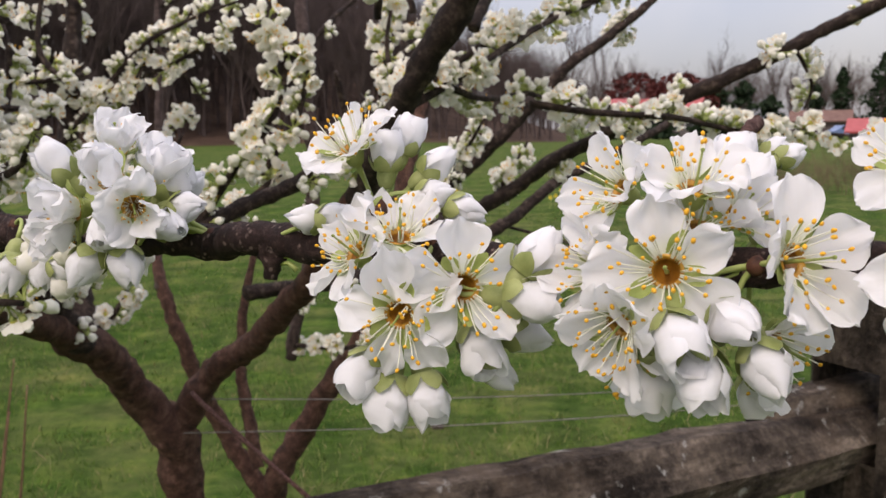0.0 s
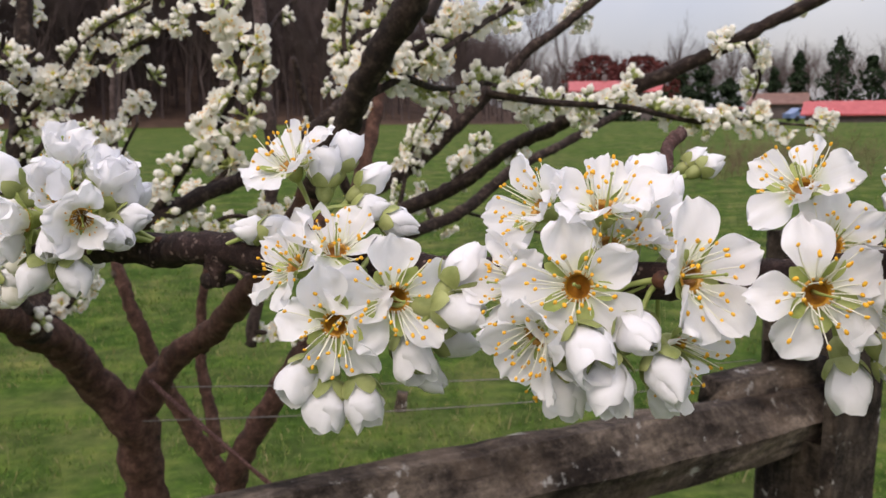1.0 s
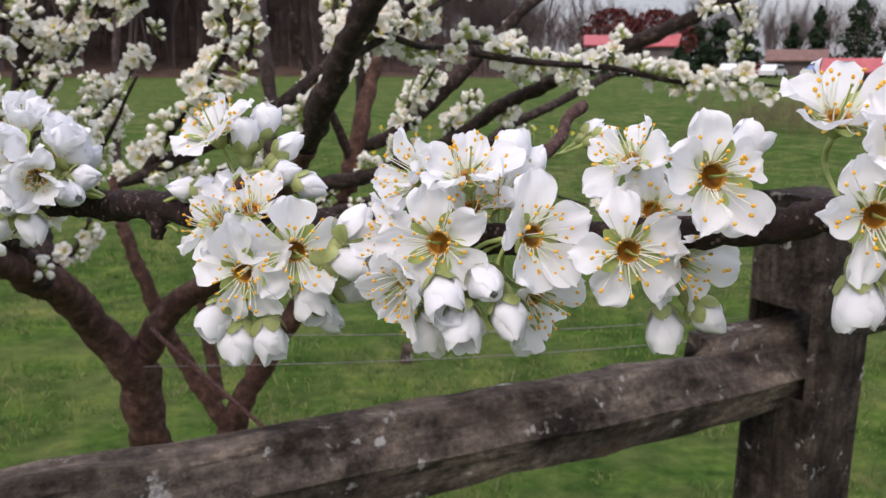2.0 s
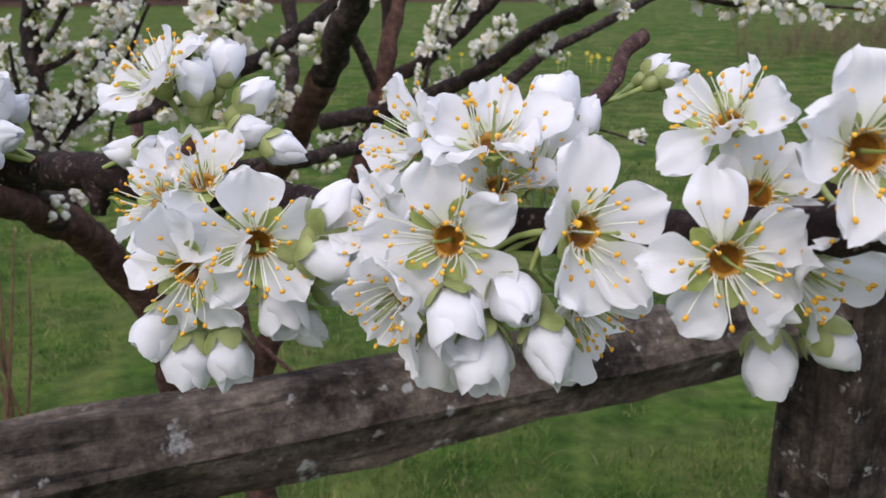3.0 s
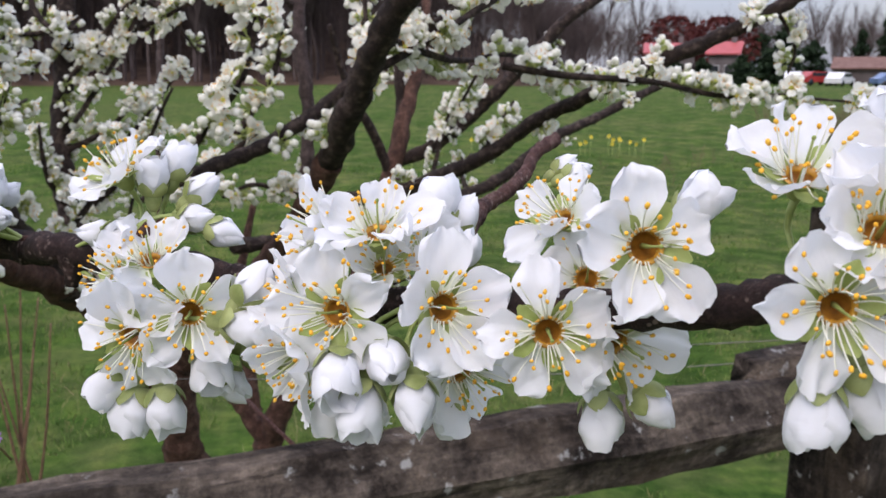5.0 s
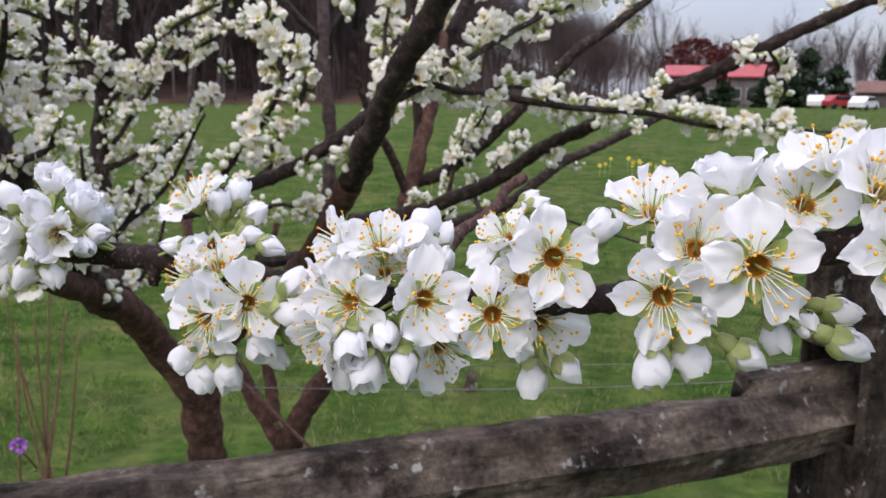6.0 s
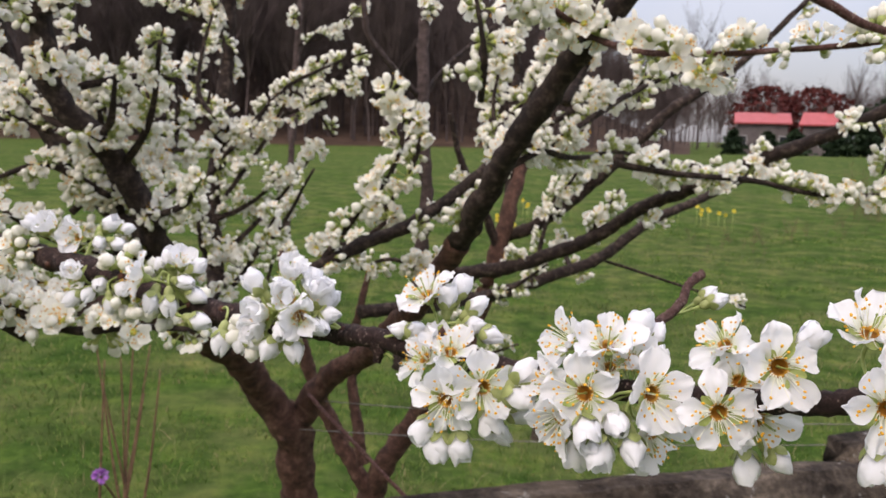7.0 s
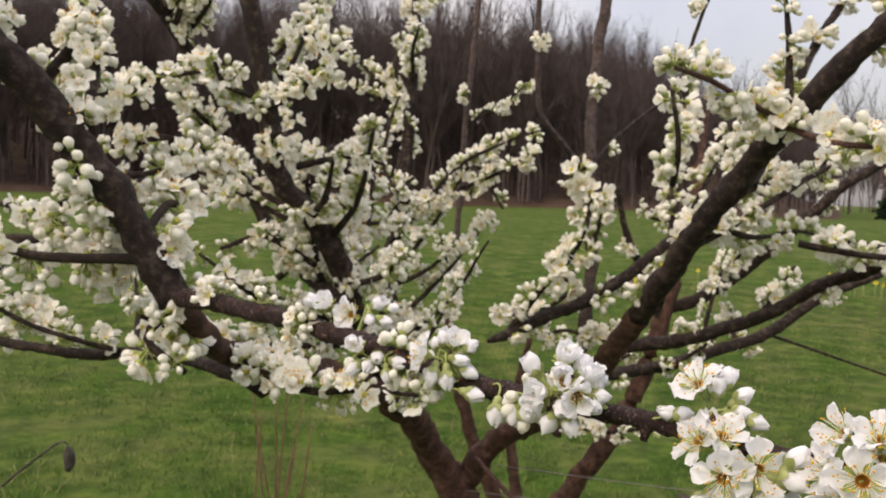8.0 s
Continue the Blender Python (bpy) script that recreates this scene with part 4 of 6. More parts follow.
bud(tree, (-0.1073, 0.2243, 1.5121), (0.36, -0.41, -0.84), 1.0, 93, 0, 39)
bud(tree, (-0.1010, 0.2303, 1.5173), (0.75, -0.63, -0.21), 0.95, 160, 0, 40)
bud(tree, (-0.0983, 0.2316, 1.5199), (0.97, -0.24, 0.07), 0.90, 227, 0, 41)
bud(tree, (-0.1013, 0.2346, 1.5215), (0.51, -0.01, 0.86), 1.08, 294, 1, 42)
bud(tree, (-0.1051, 0.2379, 1.5261), (0.17, 0.09, 0.98), 1.03, 1, 1, 43)
bud(tree, (-0.1001, 0.2395, 1.5223), (0.80, 0.07, 0.60), 0.85, 68, 0, 44)
# the bud clusters further in on the branch
blossom(tree, (-0.1838, 0.2559, 1.5256), (-0.75, -0.59, 0.30), 0.87, 0, 30, 41)
blossom(tree, (-0.1731, 0.2686, 1.5293), (0.13, -0.36, 0.93), 0.78, 20, 60, 42)
blossom(tree, (-0.2333, 0.2873, 1.5182), (-0.32, -0.74, 0.58), 0.83, 10, 62, 43)
blossom(tree, (-0.2519, 0.3167, 1.5324), (-0.18, -0.94, 0.29), 0.87, 10, 40, 44)
blossom(tree, (-0.2677, 0.3195, 1.5357), (-0.42, -0.58, 0.70), 0.83, 0, 60, 45)
bud(tree, (-0.1716, 0.2627, 1.5236), (0.96, -0.29, -0.03), 0.90, 135, 0, 45)
bud(tree, (-0.1674, 0.2666, 1.5273), (0.82, 0.11, 0.56), 0.90, 202, 0, 46)
bud(tree, (-0.1676, 0.2640, 1.5194), (0.92, -0.12, -0.38), 0.95, 269, 0, 47)
bud(tree, (-0.1737, 0.2590, 1.5179), (0.19, -0.38, -0.90), 0.99, 336, 0, 48)
bud(tree, (-0.1798, 0.2586, 1.5190), (-0.09, -0.54, -0.84), 0.99, 43, 0, 49)
bud(tree, (-0.1784, 0.2713, 1.5267), (-0.01, -0.07, 1.00), 0.99, 110, 1, 50)
bud(tree, (-0.1826, 0.2723, 1.5250), (-0.34, -0.17, 0.92), 0.81, 177, 0, 51)
bud(tree, (-0.1624, 0.2558, 1.5094), (0.98, -0.17, -0.14), 0.99, 244, 0, 52)
bud(tree, (-0.1449, 0.2489, 1.5068), (0.01, -0.53, -0.85), 1.08, 311, 0, 53)
bud(tree, (-0.1380, 0.2484, 1.5067), (0.33, -0.57, -0.75), 0.99, 18, 0, 54)
bud(tree, (-0.1341, 0.2456, 1.5048), (0.98, -0.17, -0.14), 0.90, 85, 0, 55)
bud(tree, (-0.2221, 0.2882, 1.5158), (0.28, -0.96, -0.08), 0.99, 152, 0, 56)
bud(tree, (-0.2114, 0.2834, 1.5149), (0.86, -0.51, -0.00), 0.99, 219, 0, 57)
bud(tree, (-0.2257, 0.2859, 1.5131), (-0.05, -0.84, -0.54), 0.90, 286, 0, 58)
bud(tree, (-0.2316, 0.2859, 1.5107), (-0.52, -0.71, -0.48), 0.99, 353, 0, 59)
bud(tree, (-0.2147, 0.2814, 1.5106), (0.30, -0.38, -0.87), 0.81, 60, 0, 60)
bud(tree, (-0.2748, 0.3196, 1.5344), (-0.63, -0.36, 0.69), 0.99, 127, 1, 61)
bud(tree, (-0.2403, 0.3208, 1.5360), (0.74, -0.15, 0.66), 0.99, 194, 1, 62)
bud(tree, (-0.2408, 0.3165, 1.5327), (0.46, -0.73, -0.51), 0.90, 261, 0, 63)
bud(tree, (-0.2335, 0.3160, 1.5313), (0.94, -0.21, -0.26), 0.90, 328, 0, 64)
bud(tree, (-0.2321, 0.3215, 1.5363), (0.96, -0.01, 0.26), 0.81, 35, 0, 65)
bud(tree, (-0.2587, 0.3173, 1.5298), (0.03, -0.64, -0.77), 0.90, 102, 0, 66)
# the bud on the bare twig
bud(tree, (0.0428, 0.2540, 1.5283), (0.92, 0.05, 0.38), 0.8, 168, 0, 24, Vector(NEAR_TWIG[2][:3]))
bud(tree, (0.0405, 0.2575, 1.5292), (0.8, 0.19, 0.57), 0.74, 235, 0, 25, Vector(NEAR_TWIG[2][:3]))


# ---- clusters of blossom on the limbs further back
def cluster_mesh(seed, flowers, buds_, spread):
    """A spur's cluster: open flowers and round buds on short stalks from one point, z outwards."""
    bm, r = bmesh.new(), random.Random(seed)
    for k in range(flowers + buds_):
        a, tilt = 2.4 * k + r.uniform(-0.5, 0.5), (0.15 + 1.45 * r.random() ** 0.7) * spread
        way = Vector((math.cos(a) * math.sin(tilt), math.sin(a) * math.sin(tilt), math.cos(tilt)))
        long = r.uniform(0.006, 0.012) if k < flowers else r.uniform(0.005, 0.014)
        end = way * long
        tube(bm, [(0, 0, 0, 0.0008), (*(end * 0.6 + Vector((0, 0, 0.001))), 0.0006), (*end, 0.001)], 0.02, 4, 0.0, 0, 1, closed=False)
        m = facing(end, way + Vector((r.uniform(-0.35, 0.35), r.uniform(-0.35, 0.35), 0.1)), r.uniform(0, 360))
        if k < flowers:
            m = m @ Matrix.Scale(r.uniform(0.85, 1.08), 4)
            add_ball(bm, (0, 0, -0.0006), 0.0022, m, 1, 1.3, 1, 6)
            add_ball(bm, (0, 0, 0.0012), 0.0027, m, 4, 0.6, 1, 6)
            lift = r.choice((r.uniform(2, 30), r.uniform(10, 55)))
            for j in range(5):
                pm = m @ pose(0, 0, 0, 0, 0, 72 * j + r.uniform(-10, 10)) @ pose(0, 0.0018, 0.0012, lift + r.uniform(-16, 16), r.uniform(-18, 18), 0)
                add_petal(bm, r.uniform(0.0095, 0.0115), r.uniform(0.0072, 0.0102), r.uniform(0.2, 0.8), 0.05, 1.6, seed + j * 3.0 + k, pm, 0, 4, 5)
            for j in range(13):
                b, out_tilt = 2 * math.pi * j / 13 + r.uniform(-0.2, 0.2), r.uniform(0.2, 1.25)
                tip = Vector((math.cos(b) * math.sin(out_tilt), math.sin(b) * math.sin(out_tilt), math.cos(out_tilt))) * r.uniform(0.0055, 0.009)
                add_ball(bm, tip, 0.0007, m, 2, 1.2, 1, 4)
        else:
            size = r.uniform(0.65, 1.2)
            bmm = m @ Matrix.Scale(size, 4)
            add_ball(bm, (0.0003, 0, 0.0056), 0.0036, bmm, 0, 1.2, 3, 7)
            add_ball(bm, (0, 0, 0.0014), 0.0027, bmm, 1, 1.2, 2, 7)
            for j in range(2):
                pm = bmm @ pose(0, 0, 0, 0, 0, 180 * j + r.uniform(-40, 40)) @ pose(0, 0.0014, 0.0022, r.uniform(62, 80))
                add_petal(bm, 0.0072, 0.0058, 0.9, 0.0, 1.0, seed + j * 5.0 + k, pm, 0, 3, 3)
    return mesh_of("flower_spur", bm, (PETAL, SEPAL, ANTHER, CUP, HEART))


HEART = plain_mat("flower_heart", (0.5, 0.46, 0.06), (0.7, 0.7, 0.2), 300, 0.6, 0.2)
CLUSTERS = [cluster_mesh(60 + k, (4, 4, 2, 3, 1, 5, 3, 3)[k], (7, 6, 9, 7, 10, 6, 8, 5)[k], 1.0) for k in range(8)]
BUDDY = [cluster_mesh(80 + k, 0, 7 + k, 1.0) for k in range(2)]
EYE = Vector((0.0, 0.0, 1.56))
spots = []


def dress(line, per_metre, r, share=1.0, buddy=0.15):
    """Sets clusters along a line, out from its bark on all sides."""
    walked, due = 0.0, r.uniform(0.2, 1.0) / per_metre
    for a, b in zip(line, line[1:]):
        step = float(np.linalg.norm((b - a)[:3]))
        walked += step
        while walked > due:
            due += r.uniform(0.5, 1.5) / per_metre
            ahead = Vector((b - a)[:3]).normalized()
            way = Vector((r.gauss(0, 1), r.gauss(0, 1), r.gauss(0.35, 1)))
            way = (way - ahead * way.dot(ahead)).normalized()
            here = Vector(b[:3]) + way * b[3] * 0.9
            if (here - EYE).length > 0.42:
                mesh = r.choice(BUDDY) if r.random() < buddy else r.choice(CLUSTERS)
                spots.append((here, way + ahead * r.uniform(-0.3, 0.3), r.uniform(0, 360), r.uniform(0.85, 1.2), mesh))


tw_rng = random.Random(11)
dress(LINES[1][0][-len(LINES[1][0]) // 3:], 26, tw_rng)
for line, bloom, twigs in list(LINES):
    length = sum(float(np.linalg.norm((b - a)[:3])) for a, b in zip(line, line[1:]))
    if bloom:
        dress(line, bloom * 1.2, tw_rng)
    for k in range(int(length * twigs * (1.25 if line[0][0] < -0.4 else 0.55) + 0.5)):
        i = tw_rng.randrange(2, max(3, len(line) - 1))
        root, ahead = line[i], Vector((line[i] - line[i - 1])[:3]).normalized()
        way = Vector((tw_rng.gauss(0, 1), tw_rng.gauss(0, 1), tw_rng.gauss(0.6, 0.8)))
        way = ((way - ahead * way.dot(ahead)).normalized() + ahead * tw_rng.uniform(0.1, 0.9)).normalized()
        long, start = tw_rng.uniform(0.07, 0.24), Vector(root[:3])
        bend = Vector((tw_rng.uniform(-0.3, 0.3), tw_rng.uniform(-0.3, 0.3), tw_rng.uniform(0.1, 0.5)))
        rad = min(0.0042, root[3] * 0.5)
        mid, end = start + way * long * 0.5, start + (way + bend * 0.5).normalized() * long
        if min((mid - EYE).length, (end - EYE).length) < 0.5 or (end.y < 0.5 and end.x > -0.3) or end.z < start.z - 0.02:
            continue
        bm = bmesh.new()
        t_line = tube(bm, [(*start, rad), (*mid, rad * 0.8), (*end, rad * 0.4)], 0.012, 7, 0.12, 0.2, 0, k * 3.3, True, 0.9)
        part("twig", bm, BARK, tree)
        dress(t_line, 38, tw_rng)

# small clusters of buds on the near branch's older part
for a, b in zip(near_line, near_line[1:]):
    if -0.4 < b[0] < -0.125 and tw_rng.random() < 0.075:
        ahead = Vector((b - a)[:3]).normalized()
        for n in range(tw_rng.choice((1, 2))):
            way = Vector((tw_rng.gauss(0, 1), tw_rng.gauss(-0.5, 0.8), tw_rng.gauss(0, 1)))
            way = (way - ahead * way.dot(ahead)).normalized()
            spots.append((Vector(b[:3]) + way * b[3] * 0.9, way, tw_rng.uniform(0, 360), tw_rng.uniform(0.62, 0.85), tw_rng.choice(BUDDY + CLUSTERS[2:7])))

spots.sort(key=lambda s: s[0].y)
for here, way, turn, size, mesh in spots[:300]:
    put("flower_spur", mesh, tree, facing(here, way, turn, size))
verts, faces, mats, base = [], [], [], 0
for here, way, turn, size, mesh in spots[300:]:
    co = np.empty(len(mesh.vertices) * 3)
    mesh.vertices.foreach_get("co", co)
    m = np.array(facing(here, way, turn, size))
    verts.append(co.reshape(-1, 3) @ m[:3, :3].T + m[:3, 3])
    faces.extend(tuple(v + base for v in p.vertices) for p in mesh.polygons)
    mats.extend(p.material_index for p in mesh.polygons)
    base += len(mesh.vertices)
me = bpy.data.meshes.new("far_blossom")
me.from_pydata(np.concatenate(verts).tolist(), [], faces)
for m in (PETAL, SEPAL, ANTHER, CUP, HEART):
    me.materials.append(m)
me.polygons.foreach_set("material_index", mats)
me.polygons.foreach_set("use_smooth", [True] * len(mats))
tagged(put("far_blossom", me, tree), "white blossom on the limbs further back", kind="stuff")


# ---- ground
def ground_z(x, y):
    """Meadow, nearly level, a little uneven, with a low swell towards the farm."""
    d = math.hypot(x, y)
    far = min(1.0, max(0.0, d - 3) / 30)
    swell = 0.5 * math.exp(-((x - 16) ** 2 + (y - 48) ** 2) / 300)
    az = math.degrees(math.atan2(x, y))
    hill = 15.0 * min(1.0, max(0.0, (d - 92) / 75)) * min(1.0, max(0.0, (6 - az) / 14)) * (1 if y > 0 else 0)
    return hill + far * 0.25 + swell + 0.05 * noise.noise(Vector((x * 0.5, y * 0.5, 0))) * min(1, d / 6) + 0.25 * noise.noise(Vector((x * 0.05, y * 0.05, 2))) * far


def grass_mat():
    mat, nt, p = node_mat("meadow_grass", 0.95, 0.03)
    fine, mid_, big = noise_tex(nt, 14, 6, 0.7), noise_tex(nt, 1.6, 5, 0.65), noise_tex(nt, 0.12, 4, 0.6)
    green = color_ramp(nt, fine.outputs["Fac"], [(0.3, (0.03, 0.07, 0.013)), (0.7, (0.088, 0.145, 0.03))])
    worn = color_ramp(nt, mid_.outputs["Fac"], [(0.42, (0, 0, 0)), (0.66, (0.7, 0.7, 0.7))])
    col = mix_col(nt, worn.outputs["Color"], green.outputs["Color"], (0.16, 0.165, 0.06))
    dry = color_ramp(nt, big.outputs["Fac"], [(0.5, (0, 0, 0)), (0.72, (0.6, 0.6, 0.6))])
    col = mix_col(nt, dry.outputs["Color"], col, (0.14, 0.14, 0.058))
    tuft = noise_tex(nt, 3.4, 6, 0.7)
    lush = color_ramp(nt, tuft.outputs["Fac"], [(0.36, (0.36, 0.46, 0.42)), (0.5, (0.72, 0.78, 0.76)), (0.66, (1.25, 1.15, 1.05))])
    col = mix_col(nt, 0.9, col, lush.outputs["Color"], "MULTIPLY")
    nt.links.new(col, p.inputs["Base Color"])
    bump(nt, p, fine.outputs["Fac"], 0.8, 0.05)
    return mat


GRASS = grass_mat()
LITTER = plain_mat("leaf_litter", (0.045, 0.028, 0.021), (0.1, 0.066, 0.048), 0.4, 0.95, 0.1)
bm = bmesh.new()
rings = []
for r in [0.4 * 1.11**k for k in range(86)]:
    rings.append([bm.verts.new((r * math.sin(a), r * math.cos(a), ground_z(r * math.sin(a), r * math.cos(a)))) for a in [2 * math.pi * k / 120 for k in range(120)]])
mid = bm.verts.new((0, 0, ground_z(0, 0)))
for k in range(120):
    bm.faces.new((mid, rings[0][(k + 1) % 120], rings[0][k]))
    for a, b in zip(rings, rings[1:]):
        bm.faces.new((a[k], a[(k + 1) % 120], b[(k + 1) % 120], b[k]))
bmesh.ops.recalc_face_normals(bm, faces=bm.faces)
for f in bm.faces:
    c = f.calc_center_median()
    if c.y > 0 and math.degrees(math.atan2(c.x, c.y)) < 5 and c.length > 90 + 3 * noise.noise(c * 0.1):
        f.material_index = 1
ground = tagged(new("ground", mesh_of("ground", bm, (GRASS, LITTER))), "green meadow of short uneven grass with dry patches", "meadow", kind="structure")


def blade_mat(name, *tones):
    mat, nt, p = node_mat(name, 0.75, 0.1)
    g = nt.nodes.new("ShaderNodeNewGeometry")
    col = color_ramp(nt, g.outputs["Random Per Island"], list(zip((0.0, 0.6, 0.85, 1.0), tones)))
    nt.links.new(col.outputs["Color"], p.inputs["Base Color"])
    return mat


def strewn(name, count, r_in, r_out, low, high, width, az, mat, seed, lean=0.5):
    """A mesh of single grass blades strewn over a wedge of the meadow."""
    g = np.random.default_rng(seed)
    d = r_in * (r_out / r_in) ** g.random(count)
    a = np.radians(g.uniform(*az, count))
    x, y = d * np.sin(a), d * np.cos(a)
    keep = np.array([noise.noise(Vector((u * 1.1, v * 1.1, 7.0))) + 0.5 * noise.noise(Vector((u * 4, v * 4, 3.0))) > -0.25 for u, v in zip(x, y)])
    x, y, d = x[keep], y[keep], d[keep]
    z = np.array([ground_z(u, v) for u, v in zip(x, y)]) - 0.005
    n = len(x)
    turn, h, w = g.uniform(0, 6.28, n), g.uniform(low, high, n), width * (0.6 + 0.25 * d)
    lx, ly = g.normal(0, lean, n) * h, g.normal(0, lean, n) * h
    co = np.empty((n, 5, 3))
    cx, cy = np.cos(turn) * w / 2, np.sin(turn) * w / 2
    co[:, 0] = np.stack([x - cx, y - cy, z], 1)
    co[:, 1] = np.stack([x + cx, y + cy, z], 1)
    co[:, 2] = np.stack([x + cx * 0.8 + lx * 0.35, y + cy * 0.8 + ly * 0.35, z + h * 0.6], 1)
    co[:, 3] = np.stack([x - cx * 0.8 + lx * 0.35, y - cy * 0.8 + ly * 0.35, z + h * 0.6], 1)
    co[:, 4] = np.stack([x + lx, y + ly, z + h], 1)
    i = np.arange(n)[:, None] * 5
    quads, tris = (i + [0, 1, 2, 3]).tolist(), (i + [3, 2, 4]).tolist()
    me = bpy.data.meshes.new(name)
    me.from_pydata(co.reshape(-1, 3).tolist(), [], quads + tris)
    me.materials.append(mat)
    return new(name, me)


BLADE = blade_mat("grass_blade", (0.04, 0.088, 0.013), (0.09, 0.165, 0.03), (0.16, 0.205, 0.055), (0.24, 0.2, 0.1))
DRY_BLADE = blade_mat("grass_blade_dry", (0.05, 0.085, 0.02), (0.1, 0.13, 0.04), (0.17, 0.16, 0.07), (0.3, 0.25, 0.14))
tagged(strewn("tall_grass", 8000, 1.5, 9.0, 0.04, 0.1, 0.0026, (-52, 45), DRY_BLADE, 9, 0.7), "longer half-dry grass tufts on the meadow", "grass", kind="stuff")
tagged(strewn("grass", 90000, 1.6, 16.0, 0.014, 0.042, 0.0032, (-52, 42), BLADE, 4), "short green grass blades on the meadow", "grass", kind="stuff")


# ---- the rail fence
def wood_mat(name, stretch, tone=1.0):
    """Grey weathered wood: cracked grain along one axis, dark damp blotches and pale lichen spots. tone: brightness of
    its base colours.
    """
    mat, nt, p = node_mat(name, 0.9, 0.15)
    grain = noise_tex(nt, 42, 7, 0.7, stretch)
    crack = noise_tex(nt, 70, 4, 0.6, tuple(c * 0.6 if c < 1 else c for c in stretch))
    blot, lich, grime, moss = noise_tex(nt, 9, 7, 0.75), noise_tex(nt, 26, 5, 0.65), noise_tex(nt, 90, 5, 0.7), noise_tex(nt, 5, 5, 0.7)
    base = color_ramp(nt, grain.outputs["Fac"], [(0.3, tuple(c * tone for c in (0.04, 0.032, 0.026))), (0.5, tuple(c * tone for c in (0.11, 0.09, 0.072))), (0.74, tuple(c * tone for c in (0.23, 0.19, 0.155)))])
    shade = color_ramp(nt, blot.outputs["Fac"], [(0.4, (0.2, 0.18, 0.17)), (0.5, (0.8, 0.78, 0.76)), (0.62, (1.55, 1.5, 1.42))])
    col = mix_col(nt, 0.95, base.outputs["Color"], shade.outputs["Color"], "MULTIPLY")
    dirt = color_ramp(nt, grime.outputs["Fac"], [(0.4, (0.5, 0.5, 0.5)), (0.6, (1.1, 1.1, 1.1))])
    col = mix_col(nt, 0.7, col, dirt.outputs["Color"], "MULTIPLY")
    lines = color_ramp(nt, crack.outputs["Fac"], [(0.33, (0.2, 0.2, 0.2)), (0.4, (1, 1, 1))])
    col = mix_col(nt, 0.75, col, lines.outputs["Color"], "MULTIPLY")
    brown = color_ramp(nt, moss.outputs["Fac"], [(0.52, (0, 0, 0)), (0.66, (0.55, 0.55, 0.55))])
    col = mix_col(nt, brown.outputs["Color"], col, (0.1 * tone, 0.072 * tone, 0.05 * tone))
    spots_ = color_ramp(nt, lich.outputs["Fac"], [(0.62, (0, 0, 0)), (0.68, (0.7, 0.7, 0.7))])
    col = mix_col(nt, spots_.outputs["Color"], col, (0.38, 0.38, 0.35))
    nt.links.new(col, p.inputs["Base Color"])
    bump(nt, p, blot.outputs["Fac"], 1.0, 0.02)
    return mat


WOOD = wood_mat("weathered_rail", (0.2, 1.0, 1.0), 0.85)
# post colour lowered all over, taking in the shade on its left face
POST_WOOD = wood_mat("weathered_post", (1.0, 1.0, 0.14), 0.5)
RAIL_TURN = 31.54


def split_rail(bm, long, section, seed, taper=0.0):
    """A rough split rail along x, with an uneven many-sided section; taper: how far the x=0 end narrows."""
    n, rows = int(long / 0.03), []
    pts = []
    for (a, b), (c, d) in zip(section, section[1:] + section[:1]):
        for k in range(4):
            pts.append((a + (c - a) * k / 4, b + (d - b) * k / 4))
    for i in range(n + 1):
        x = long * i / n
        thin = 1 - taper * max(0.0, 1 - x / 0.25) - taper * max(0.0, 1 - (long - x) / 0.25)
        row = []
        for b, h in pts:
            k = 1 + 0.16 * noise.noise(Vector((x * 4, b * 14 + seed, h * 14))) + 0.1 * noise.noise(Vector((x * 14, b * 40, h * 40 + seed)))
            row.append(bm.verts.new((x, b * k * thin, h * k * thin + 0.012 * noise.noise(Vector((x * 1.2, seed, 0))))))
        rows.append(row)
    m = len(pts)
    for a, b in zip(rows, rows[1:]):
        for k in range(m):
            bm.faces.new((a[k], b[k], b[(k + 1) % m], a[(k + 1) % m]))
    bm.faces.new(rows[0])
    bm.faces.new(rows[-1][::-1])
    bmesh.ops.recalc_face_normals(bm, faces=bm.faces)


SECTION = [(-0.012, 0.05), (0.03, 0.05), (0.045, -0.015), (0.03, -0.05), (-0.022, -0.05), (-0.044, 0.004)]
POST = Vector((0.565, 1.306, 0.0))


